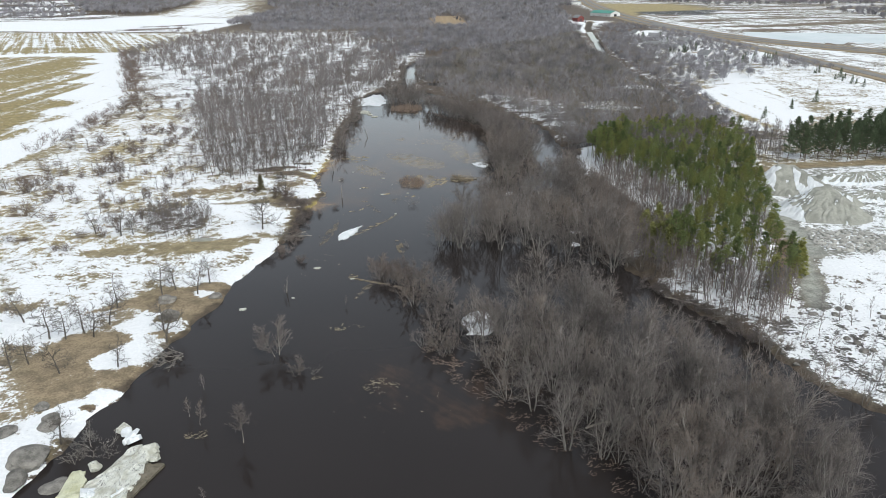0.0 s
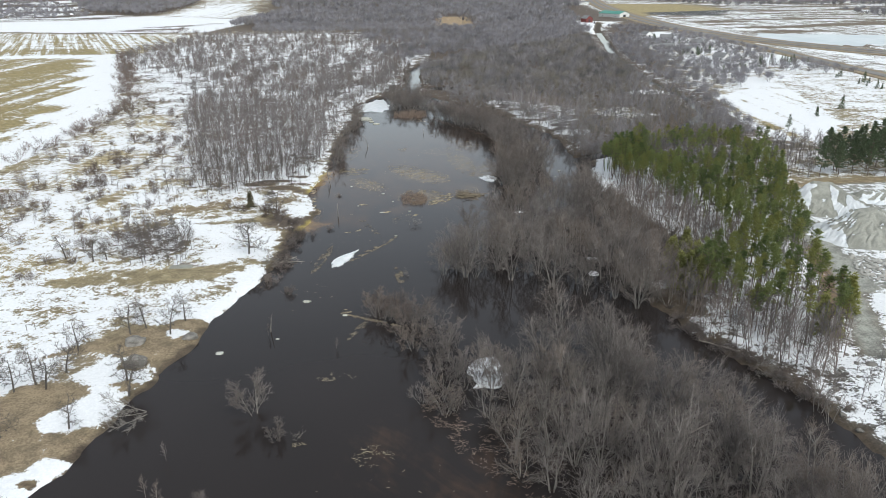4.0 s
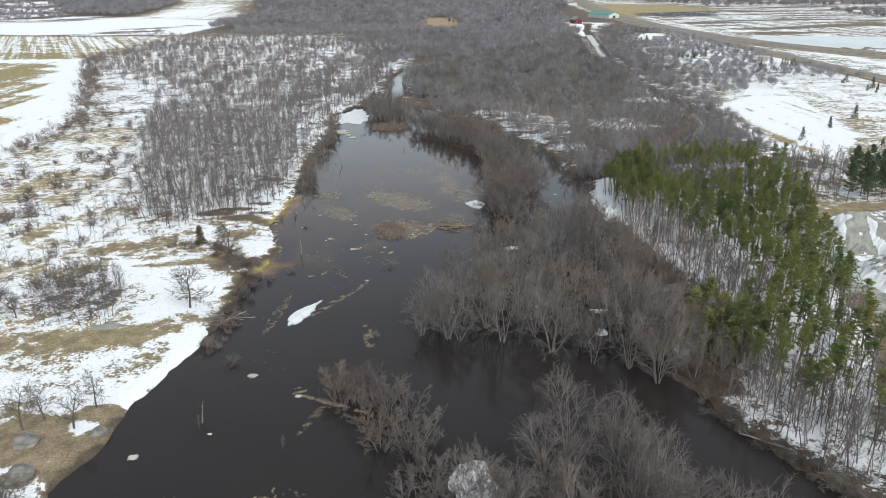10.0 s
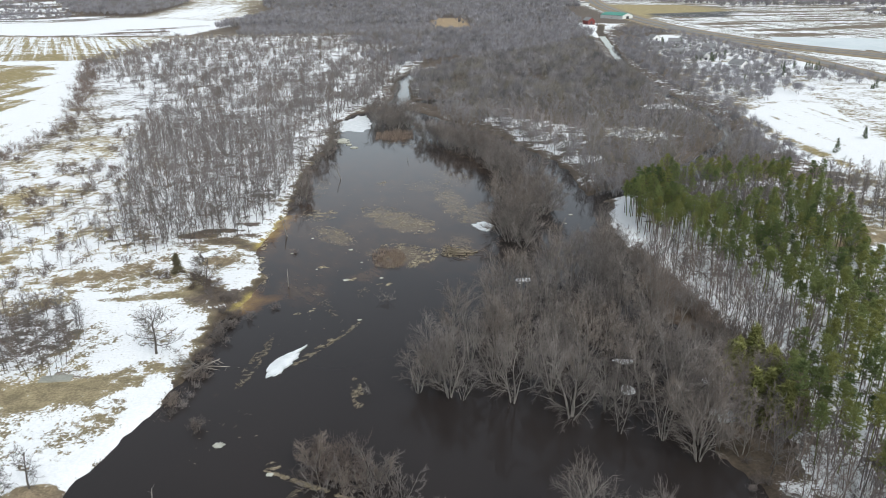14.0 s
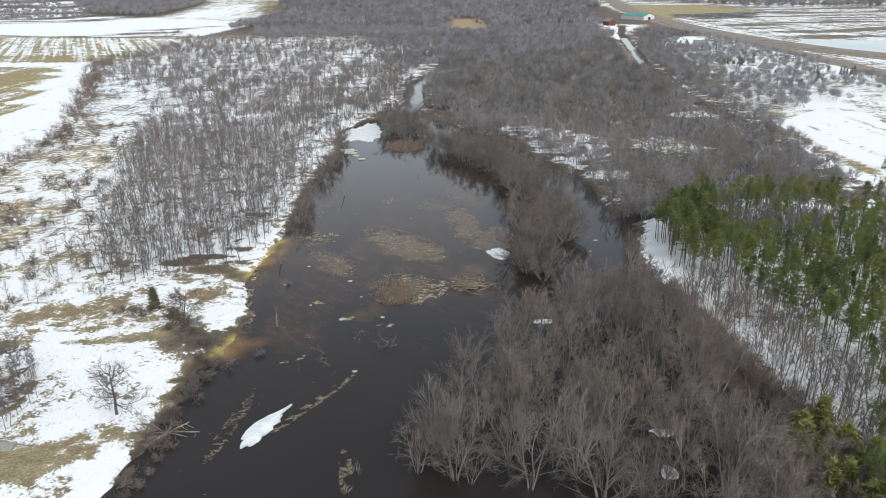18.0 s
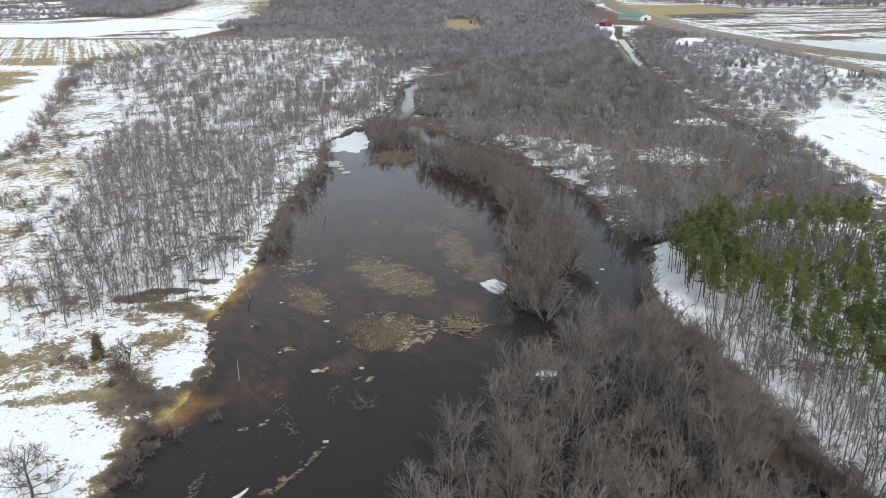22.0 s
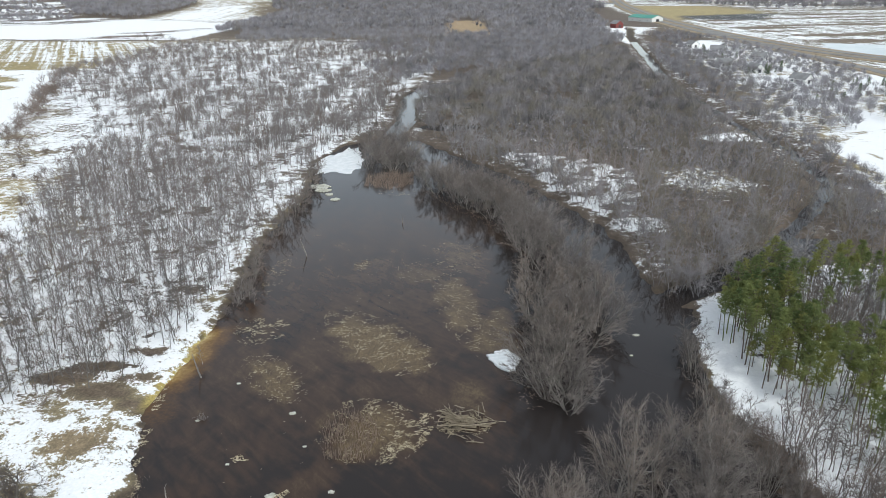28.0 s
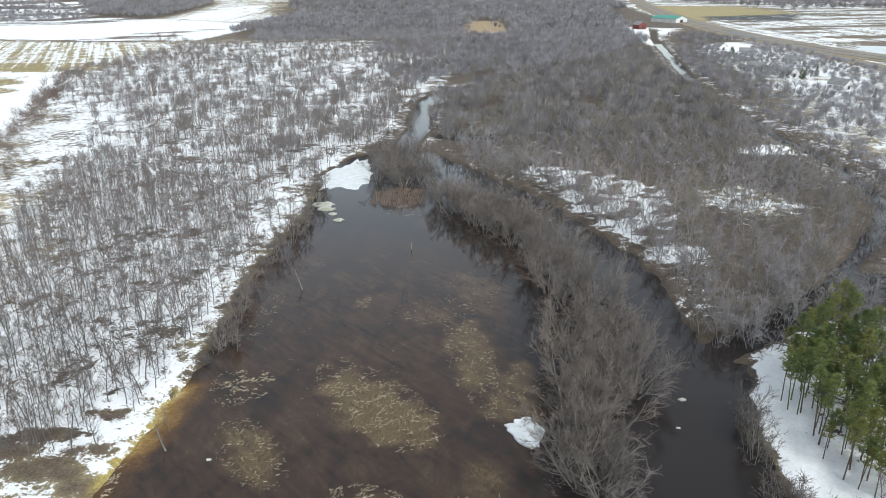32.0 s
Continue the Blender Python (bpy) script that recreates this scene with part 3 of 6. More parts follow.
# silt banks under the shallow water: centre, half-widths, turn in degrees, strength
SILT = [(-6, 281, 19, 9.5, -50, 1.0), (-24, 268, 12, 6, -56, 0.85), (-4, 251, 11, 10, -20, 0.8), (11, 300, 7, 24, 10, 0.82), (18, 285, 8, 17, 0, 0.75), (2, 318, 10, 9, 0, 0.6), (-35, 305, 4, 26, 0, 0.45),
        (-14, 324, 3, 5, 0, 0.7), (12, 330, 9, 14, 0, 0.65), (24, 345, 4, 20, 15, 0.55), (-26, 258, 10, 10, 0, 0.5), (-30, 236, 6, 14, 0, 0.4), (-10, 395, 8, 6, 0, 0.45), (-8, 112, 9, 12, 0, 0.3),
        (5, 106, 10, 10, 0, 0.35), (-28, 230, 9, 15, 30, 0.5), (-11, 238, 8, 6, 0, 0.5), (13, 262, 7, 8, 0, 0.7), (14, 114, 5, 16, 40, 0.3)]


def silt(x, y):
    out = 0.38 * smooth(y, 212, 262) * (1 - smooth(y, 330, 430)) * (1 - smooth(x, 16, 28)) + 0.08 * (1 - smooth(x, 0, 30))
    for cx, cy, rx, ry, turn, k in SILT:
        c, s = math.cos(radians(turn)), math.sin(radians(turn))
        u, v = (x - cx) * c + (y - cy) * s, -(x - cx) * s + (y - cy) * c
        d = np.hypot(u / rx, v / ry) + 0.2 * wobble(x, y, 9)
        out = np.maximum(out, k * (1 - smooth(d, 0.35, 1.25)))
    return out


def stain(x, y):
    """Iron-yellow seepage along two stretches of the west bank."""
    off = -shore(x, y) + 1.6 * wobble(x, y, 9) + 0.6 * wobble(y, x, 3.5)
    a = (0.45 * smooth(y, 248, 256) + 0.55 * smooth(y, 260, 270)) * (1 - smooth(y, 284, 292)) * (1 - smooth(off, -2.0, 8))
    b = 0.9 * smooth(y, 214, 219) * (1 - smooth(y, 226, 234)) * (1 - smooth(off, -2.0, 9))
    return np.where(x < -20, np.maximum(a, b), 0)


wx = grid_axis([(-140, 20), (-60, 1.5), (70, 6), (240, 0)])
wy = grid_axis([(-250, 30), (70, 1.8), (440, 8), (980, 0)])
water = new("water", sheet("water", wx, wy, lambda x, y: 0 * x, M_WATER, {"silt": silt, "stain": stain}))
tagged(water, "still dark brown flood water over silt banks", "water", kind="structure")


# ---- building blocks ----
def tubes(P0, P1, R0, R1, sides=3):
    """Tapered prisms from P0 to P1 as one set of triangles."""
    P0, P1 = np.asarray(P0, float), np.asarray(P1, float)
    R0, R1 = np.broadcast_to(R0, len(P0)), np.broadcast_to(R1, len(P0))
    d = P1 - P0
    d = d / np.maximum(np.linalg.norm(d, axis=1, keepdims=True), 1e-9)
    ref = np.where(np.abs(d[:, 2:3]) < 0.9, [[0, 0, 1.0]], [[1.0, 0, 0]])
    a = np.cross(d, ref)
    a /= np.linalg.norm(a, axis=1, keepdims=True)
    b = np.cross(d, a)
    ang = np.arange(sides) * 2 * np.pi / sides
    ring = a[:, None] * np.cos(ang)[None, :, None] + b[:, None] * np.sin(ang)[None, :, None]
    V = np.concatenate([P0[:, None] + ring * R0[:, None, None], P1[:, None] + ring * R1[:, None, None]], 1)
    k = np.arange(sides)
    n = (k + 1) % sides
    T = np.concatenate([np.stack([k, n, n + sides], 1), np.stack([k, n + sides, k + sides], 1)])
    return V.reshape(-1, 3), (np.arange(len(P0))[:, None, None] * 2 * sides + T[None]).reshape(-1, 3)


def spikes(P0, P1, R):
    """Three-sided needles from P0 to a point at P1."""
    P0, P1 = np.asarray(P0, float), np.asarray(P1, float)
    R = np.broadcast_to(R, len(P0))
    d = P1 - P0
    d = d / np.maximum(np.linalg.norm(d, axis=1, keepdims=True), 1e-9)
    ref = np.where(np.abs(d[:, 2:3]) < 0.9, [[0, 0, 1.0]], [[1.0, 0, 0]])
    a = np.cross(d, ref)
    a /= np.linalg.norm(a, axis=1, keepdims=True)
    b = np.cross(d, a)
    ang = np.arange(3) * 2 * np.pi / 3
    ring = P0[:, None] + (a[:, None] * np.cos(ang)[None, :, None] + b[:, None] * np.sin(ang)[None, :, None]) * R[:, None, None]
    V = np.concatenate([ring, P1[:, None]], 1)
    T = np.array([[0, 1, 3], [1, 2, 3], [2, 0, 3]])
    return V.reshape(-1, 3), (np.arange(len(P0))[:, None, None] * 4 + T[None]).reshape(-1, 3)


def chain(points, radii, sides):
    """One connected tube through the points, closed at its ends."""
    P, R = np.array(points, float), np.array(radii, float)
    d = unit(np.gradient(P, axis=0))
    ref = np.array([1.0, 0, 0]) if abs(d[0][2]) > 0.8 else np.array([0, 0, 1.0])
    a = unit(np.cross(d, ref))
    b = np.cross(d, a)
    ang = np.arange(sides) * 2 * np.pi / sides
    V = P[:, None] + (a[:, None] * np.cos(ang)[None, :, None] + b[:, None] * np.sin(ang)[None, :, None]) * R[:, None, None]
    k = np.arange(sides)
    n = (k + 1) % sides
    step = np.concatenate([np.stack([k, n, n + sides], 1), np.stack([k, n + sides, k + sides], 1)])
    T = (np.arange(len(P) - 1)[:, None, None] * sides + step[None]).reshape(-1, 3)
    tip = (len(P) - 1) * sides + np.array([(0, j, j + 1) for j in range(1, sides - 1)])
    return V.reshape(-1, 3), np.concatenate([T, tip])


def join(pieces):
    V, T, n = [], [], 0
    for v, t in pieces:
        if len(v):
            V.append(v)
            T.append(t + n)
            n += len(v)
    return np.concatenate(V), np.concatenate(T)


def unit(v):
    return v / np.maximum(np.linalg.norm(v, axis=-1, keepdims=True), 1e-9)


class Wood:
    """Collects the stem and the branches of one bare tree."""

    def __init__(self, seed):
        self.r = np.random.default_rng(seed)
        self.stem, self.limb, self.twig = [], [], []

    def line(self, p, d, length, r0, r1, parts, lift, bend, into):
        """A bent, tapered limb; returns its points and directions."""
        pts, dirs = [np.array(p, float)], []
        d = unit(np.array(d, float))
        for i in range(parts):
            d = unit(d + self.r.normal(0, bend, 3) + np.array([0, 0, lift]))
            pts.append(pts[-1] + d * (length / parts))
            dirs.append(d)
            into.append((pts[-2], pts[-1], r0 + (r1 - r0) * i / parts, r0 + (r1 - r0) * (i + 1) / parts))
        return np.array(pts), np.array(dirs)

    def sprout(self, pts, dirs, n, lo, spread):
        """n places and directions along a limb, from the share lo on."""
        out = []
        for k in range(n):
            u = lo + (1 - lo) * (k + self.r.uniform(0.1, 0.9)) / n
            f = u * (len(pts) - 1)
            i = min(int(f), len(dirs) - 1)
            p = pts[i] + (pts[i + 1] - pts[i]) * (f - i)
            side = unit(np.cross(dirs[i], self.r.normal(0, 1, 3)))
            out.append((p, unit(dirs[i] * (1 - spread) + side * spread), u))
        return out

    def twigs(self, pts, dirs, n, length, radius, lo=0.2, spread=0.55, lift=0.25):
        for p, d, u in self.sprout(pts, dirs, n, lo, spread):
            q = p + unit(d + [0, 0, lift]) * length * self.r.uniform(0.6, 1.3)
            self.twig.append((p, q, radius))

    def meshes(self, stem_sides=6):
        """The stems, each a mesh of its own, and the crown."""
        def chains(rows, sides):
            out, run = [], []
            for k, row in enumerate(rows):
                run.append(row)
                if k + 1 == len(rows) or rows[k + 1][0] is not row[1]:
                    out.append(chain([run[0][0]] + [q[1] for q in run], [run[0][2]] + [q[3] for q in run], sides))
                    run = []
            return out
        crown = chains(self.limb, 3)
        if self.twig:
            crown.append(spikes([r[0] for r in self.twig], [r[1] for r in self.twig], np.array([r[2] for r in self.twig])))
        return chains(self.stem, stem_sides), join(crown)


def maple(seed, tall=16.0, stems=3, limbs=5, branches=5, twigs=8, spread=0.34, fine=0.03):
    """Several trunks from one foot, with steep limbs that fan out into straight ascending twigs."""
    w = Wood(seed)
    a0 = w.r.uniform(0, 6.28)
    stems_out, twig_rows = [], []
    for s in range(stems):
        w.stem, w.limb, w.twig = [], [], []
        a = a0 + s * 6.28 / stems + w.r.uniform(-0.5, 0.5)
        lean = spread * w.r.uniform(0.3, 1.25) if stems > 1 else 0.08
        d = np.array([math.cos(a) * lean, math.sin(a) * lean, 1])
        h = tall * w.r.uniform(0.72, 1.0)
        r = 0.0115 * tall * w.r.uniform(0.65, 1.1)
        pts, dirs = w.line((0.35 * math.cos(a), 0.35 * math.sin(a), -1.0), d, h * 0.86 + 1, r, r * 0.2, 6, 0.025, 0.07, w.stem)
        for p, dd, u in w.sprout(pts, dirs, limbs, 0.14, 0.40):
            out = np.array([dd[0], dd[1], 0.0]) * max(0.0, 1.1 - 1.7 * u)
            lp, ld = w.line(p, dd + out, tall * 0.40 * (1.15 - 0.7 * u) * w.r.uniform(0.75, 1.2), r * 0.38, r * 0.11, 3, 0.05, 0.11, w.limb)
            for p2, d2, u2 in w.sprout(lp, ld, branches, 0.2, 0.45):
                bp, bd = w.line(p2, d2, tall * 0.17 * w.r.uniform(0.6, 1.25), r * 0.15, r * 0.06, 1, 0.05, 0.1, w.limb)
                w.twigs(bp, bd, twigs, tall * 0.08, fine, 0.1, 0.48, 0.08)
            w.twigs(lp, ld, twigs, tall * 0.085, fine, 0.4, 0.46, 0.1)
        w.twigs(pts, dirs, twigs, tall * 0.10, fine, 0.6, 0.42)
        twig_rows += w.twig
        w.twig = []
        own, boughs = w.meshes()
        stems_out.append(join(own + [boughs]))
    return stems_out, spikes([q[0] for q in twig_rows], [q[1] for q in twig_rows], np.array([q[2] for q in twig_rows]))


def slender(seed, tall=11.0, limbs=13, twigs=5, radius=0.028, low=0.3, stout=0.0095):
    w = Wood(seed)
    r = stout * tall
    pts, dirs = w.line((0, 0, -0.3), (w.r.normal(0, 0.07), w.r.normal(0, 0.07), 1), tall, r, r * 0.2, 6, 0.04, 0.05, w.stem)
    for p, dd, u in w.sprout(pts, dirs, limbs, low, 0.52):
        lp, ld = w.line(p, dd, tall * 0.33 * (1.3 - u) * w.r.uniform(0.55, 1.3), r * 0.38, r * 0.14, 2, 0.1, 0.14, w.limb)
        w.twigs(lp, ld, twigs, tall * 0.09, radius, 0.15, 0.5, 0.1)
    return w.meshes(5)


def shrub(seed, tall=2.6, stems=14, twigs=4, radius=0.022):
    w = Wood(seed)
    for s in range(stems):
        a, lean = w.r.uniform(0, 6.28), abs(w.r.normal(0, 0.75)) + 0.1
        d = np.array([math.cos(a) * lean, math.sin(a) * lean, 1])
        off = np.array([w.r.normal(0, 0.35), w.r.normal(0, 0.35), -0.2])
        pts, dirs = w.line(off, d, tall * w.r.uniform(0.55, 1.0), 0.035, 0.012, 3, 0.04, 0.2, w.stem if s < 3 else w.limb)
        for p, dd, u in w.sprout(pts, dirs, 3, 0.3, 0.6):
            bp, bd = w.line(p, dd, tall * 0.32, 0.015, 0.008, 1, 0.05, 0.2, w.limb)
            w.twigs(bp, bd, twigs, tall * 0.2, radius, 0.2, 0.6)
        w.twigs(pts, dirs, twigs, tall * 0.24, radius, 0.4)
    return w.meshes(3)


def oak(seed, tall=10.0, limbs=17, branches=8, twigs=7):
    w = Wood(seed)
    r = 0.025 * tall
    pts, dirs = w.line((0, 0, -0.3), (0.08, 0, 1), tall * 0.86, r, r * 0.22, 7, 0.03, 0.08, w.stem)
    for p, dd, u in w.sprout(pts, dirs, limbs, 0.22, 0.75):
        lp, ld = w.line(p, dd, tall * 0.5 * (1.15 - 0.7 * u), r * 0.36, r * 0.1, 4, 0.05, 0.2, w.limb)
        for p2, d2, u2 in w.sprout(lp, ld, branches, 0.25, 0.6):
            bp, bd = w.line(p2, d2, tall * 0.15, r * 0.12, r * 0.05, 1, 0.05, 0.2, w.limb)
            w.twigs(bp, bd, twigs, tall * 0.075, 0.03)
    return w.meshes(7)


def needles(r, at, n, size, width, up=0.35):
    """Tufts of n flat needle sprays round each place."""
    at = np.repeat(np.asarray(at, float), n, 0)
    d = r.normal(0, 1, (len(at), 3))
    d[:, 2] = np.abs(d[:, 2]) * 0.7 + up * 0.5 - 0.3
    d = unit(d)
    side = unit(np.cross(d, r.normal(0, 1, d.shape))) * width
    tip = at + d * size * r.uniform(0.6, 1.2, (len(at), 1))
    V = np.stack([at - side, at + side, tip], 1).reshape(-1, 3)
    return V, np.arange(len(V)).reshape(-1, 3)


def pine(seed, tall=14.0, whorls=9, arms=5, base=0.5, reach=2.1, tuft=6, spray=0.85, width=0.10):
    w = Wood(seed)
    pts, dirs = w.line((0, 0, -0.3), (w.r.normal(0, 0.03), w.r.normal(0, 0.03), 1), tall, 0.13, 0.03, 6, 0.05, 0.02, w.stem)
    tips = []
    for k in range(whorls):
        u = base + (1 - base) * (k + 0.5) / whorls
        f = u * 6
        i = min(int(f), 5)
        c = pts[i] + (pts[i + 1] - pts[i]) * (f - i)
        long = reach * (1.05 - ((u - base) / (1 - base)) ** 1.6) * w.r.uniform(0.65, 1.25) * (0.6 + 0.4 * min(1, (u - base) * 6))
        for j in range(arms):
            a = w.r.uniform(0, 6.28)
            d = np.array([math.cos(a), math.sin(a), 0.35 + 0.6 * (u - base)])
            lp, ld = w.line(c, d, long * w.r.uniform(0.55, 1.2), 0.03, 0.012, 1, 0.12, 0.08, w.limb)
            tips += [lp[-1], (lp[-1] + lp[0]) / 2 + w.r.normal(0, 0.18, 3)]
    tips.append(pts[-1])
    for k in range(6):
        u = w.r.uniform(0.2, base)
        a = w.r.uniform(0, 6.28)
        p = pts[0] + (pts[-1] - pts[0]) * u
        w.limb.append((p, p + np.array([math.cos(a), math.sin(a), 0.1]) * w.r.uniform(0.5, 1.2), 0.022, 0.01))
    stems, limbs = w.meshes(5)
    return [join(stems + [limbs])], needles(w.r, tips, tuft, spray, width, 0.6)


def spruce(seed, tall=9.0, rings=11, tuft=5):
    w = Wood(seed)
    w.line((0, 0, -0.3), (0, 0, 1), tall, 0.16, 0.02, 4, 0, 0.005, w.stem)
    tips = []
    for k in range(rings):
        u = 0.1 + 0.88 * k / rings
        reach = tall * 0.24 * (1.02 - u) + 0.15
        for j in range(7):
            a = w.r.uniform(0, 6.28)
            for g in (0.45, 0.95):
                g *= w.r.uniform(0.8, 1.15)
                tips.append([math.cos(a) * reach * g, math.sin(a) * reach * g, u * tall - reach * g * 0.28])
    tips.append([0, 0, tall])
    P = w.stem
    return [chain([P[0][0]] + [q[1] for q in P], [P[0][2]] + [q[3] for q in P], 5)], needles(w.r, tips, tuft * 2, 0.8, 0.12, 0.2)


def whole(tree):
    """A tree's stems and crown as one set of triangles."""
    return join(list(tree[0]) + [tree[1]])


def thing(name, label, category, parts, m=None, group="", kind=""):
    """One thing: an empty at its base with a mesh for each part."""
    top = new(name)
    top.empty_display_size = 0.3
    for pname, mesh, *lab in parts:
        p = new(pname, mesh)
        p.parent = top
        if lab:
            tagged(p, lab[0])
    tagged(top, label, category, group, kind)
    if m is not None:
        top.matrix_basis = m
    return top


def at(x, y, turn=0.0, size=1.0, z=None, lean=0.0):
    g = max(-0.25, float(height(np.array([x]), np.array([y]))[0])) if z is None else z
    return Matrix.LocRotScale((x, y, g), Euler((lean, 0, turn)), (size, size, size))


def scatter(rng, pts, gap, limit=100000, holes=()):
    """Uneven places inside an outline, at least about gap apart."""
    P = np.array(pts, float)
    lo, hi = P.min(0), P.max(0)
    nx, ny = np.arange(lo[0], hi[0], gap), np.arange(lo[1], hi[1], gap)
    X, Y = np.meshgrid(nx, ny)
    X = X + rng.uniform(-0.46, 0.46, X.shape) * gap + gap * 0.5 * (np.arange(len(ny)) % 2)[:, None]
    Y = Y + rng.uniform(-0.46, 0.46, Y.shape) * gap
    ok = inside(X, Y, pts)
    for cx, cy, r in holes:
        ok &= np.hypot(X - cx, Y - cy) > r
    out = np.stack([X[ok], Y[ok]], 1)
    rng.shuffle(out)
    return out[:limit]


def forest(name, label, shapes, places, sizes, rng, material, z=None):
    """Uncountable trees as one mesh of kind stuff."""
    V, T, tone, n = [], [], [], 0
    zs = height(places[:, 0], places[:, 1]) if z is None else np.full(len(places), z)
    for (x, y), g, s in zip(places, zs, sizes):
        v, t = shapes[rng.integers(len(shapes))]
        a = rng.uniform(0, 6.28)
        c, q = math.cos(a) * s, math.sin(a) * s
        V.append(np.stack([v[:, 0] * c - v[:, 1] * q + x, v[:, 0] * q + v[:, 1] * c + y, v[:, 2] * s + max(g, -0.4)], 1))
        T.append(t + n)
        tone.append(np.full(len(v), rng.uniform(-0.2, 1.6)))
        n += len(v)
    me = mesh_of(name, np.concatenate(V), np.concatenate(T), material)
    me.attributes.new("tone", "FLOAT", "POINT").data.foreach_set("value", np.concatenate(tone).astype(np.float32))
    return tagged(new(name, me), label, "trees", kind="stuff")


def plant(protos, places, rng, lo, hi, z=None):
    """Copies of things at places; the first use of a thing moves the thing itself."""
    for i, (x, y) in enumerate(places):
        proto = protos[i % len(protos)]
        m = at(x, y, rng.uniform(0, 6.28), rng.uniform(lo, hi), z)
        if i < len(protos):
            proto.matrix_basis = m
        else:
            copy_thing(proto, m)


def tree_kinds(name, label, category, group, makers, bark, leaf, stem="trunk"):
    out = []
    for stems, crown in makers:
        parts = [(stem, mesh_of(stem, *t, bark)) for t in stems]
        out.append(thing(name, label, category, parts + [("crown", mesh_of("crown", *crown, leaf))], group=group))
    return out


# ---- flooded islands ----
rng = np.random.default_rng(11)
maples = tree_kinds("maple_tree", "bare grey-brown maple with several trunks, standing in flood water", "tree", "flooded maples",
                    [maple(20 + k, 14.5 + k % 4, 2 + k % 4, 7, 6, 8, 0.40, 0.026) for k in range(8)], M_BARK, M_TWIG)
near_isle = scatter(rng, ISLE_NEAR, 4.9, 138, [(36, 117, 4.5), (10, 137, 4.2)])
mid_isle = scatter(rng, ISLE_MID, 5.7, 125)
strip_isle = scatter(rng, ISLE_STRIP, 4.6, 165)
bay_isle = scatter(rng, ISLE_BAY, 5.6, 28)
plant(maples, np.concatenate([near_isle, mid_isle]), rng, 0.68, 1.05, 0.0)
broad = tree_kinds("maple_tree", "low broad leafless maple leaning out over flood water", "tree", "flooded maples",
                   [maple(50 + k, 10.0 + k % 3, 4 + k % 3, 6, 5, 8, 0.75, 0.026) for k in range(7)], M_BARK, M_TWIG)
plant(broad, np.concatenate([strip_isle, bay_isle]), rng, 0.75, 1.1, 0.0)
willows = tree_kinds("willow_bush", "low spreading leafless willow in flood water", "tree", "flooded willows", [maple(40 + k, 7.0, 5, 5, 4, 9, 0.5) for k in range(3)], M_BARK, M_TWIG)
plant(willows, np.concatenate([scatter(rng, ISLE_NOSE, 4.2, 40, [(10, 137, 4.2)]), np.array([(8.0, 133.5), (12.4, 135.0), (11.6, 140.5), (8.4, 138.6), (13.4, 131.8)])]), rng, 0.7, 1.05, 0.0)

rusty = tree_kinds("willow_bush", "rounded rust-brown leafless bush in flood water", "tree", "flooded willows", [shrub(720 + k, 6.2, 22, 6, 0.026) for k in range(2)], M_SHRUB, M_SHRUB, "stem")
plant(rusty, [(-11.8, 160.0), (-9.0, 163.5), (-6.4, 158.6), (-12.6, 164.5)], rng, 0.85, 1.05, 0.0)

# ---- slender woods on the west bank and below the pines ----
slims = tree_kinds("slender_tree", "slender leafless grey tree rising from patchy snow", "tree", "bare woodland trees",
                   [slender(60 + k, 7.2 + 0.7 * (k % 4), 18 + k % 3, 7, 0.026, 0.22, 0.0125) for k in range(7)], M_BARK2, M_TWIG2)
OPENINGS = [(-131, 604, 13), (-85, 738, 16), (-60, 714, 13), (-93, 445, 11), (-50, 542, 10), (-112, 525, 9), (-160, 690, 14), (-200, 640, 10), (-75, 610, 9), (-74, 352, 5), (-108, 400, 6), (-150, 800, 16), (-240, 760, 14), (-66, 480, 8), (-57, 300, 4)]
DENSE_WEST = [(-43, 268), (-51, 256), (-60, 253), (-77, 252), (-88, 280), (-97, 307), (-110, 348), (-136, 425), (-141, 440), (-100, 432), (-62, 396), (-46, 330)]
west = scatter(rng, WOOD_WEST, 2.95, 100000, OPENINGS)
crowd = wobble(west[:, 0], west[:, 1], 31) + 0.6 * wobble(west[:, 1], west[:, 0], 12) + 1.3 * smooth(depth_in(west[:, 0], west[:, 1], DENSE_WEST), -4, 3)
crowd -= 0.9 * (1 - smooth(west[:, 1], 290, 345)) * (1 - smooth(depth_in(west[:, 0], west[:, 1], DENSE_WEST), -6, 0))
west = west[crowd > rng.uniform(-0.35, 0.4, len(west))]
west = west[np.argsort(west[:, 1])]
edge = scatter(rng, [(60, 143), (55, 152), (54, 168), (60, 182), (67, 192), (68, 205), (66, 222), (60, 244), (65, 254), (74, 238), (78, 217), (79, 196), (71, 182), (66, 160), (82, 142), (70, 128)], 1.95)
first, rest = west[:230], west[230:]
rest, rest_far = rest[rest[:, 1] < 430], rest[rest[:, 1] >= 430]
keep = rng.uniform(0, 1, len(rest_far)) < 0.74 * (1 - 0.55 * smooth(rest_far[:, 1], 450, 720)) * (1 - 0.6 * smooth(rest_far[:, 1], 850, 980) * (1 - smooth(rest_far[:, 0], -170, -60))) * (0.15 + 0.85 * np.maximum(1.35 * smooth(rest_far[:, 0], -120, -60), smooth(depth_in(rest_far[:, 0], rest_far[:, 1], WOOD_WEST) + 12 * wobble(rest_far[:, 0], rest_far[:, 1], 40), -4, 45)))
rest_far = rest_far[keep]
plant(slims, np.concatenate([first, edge[:60]]), rng, 0.75, 1.15)
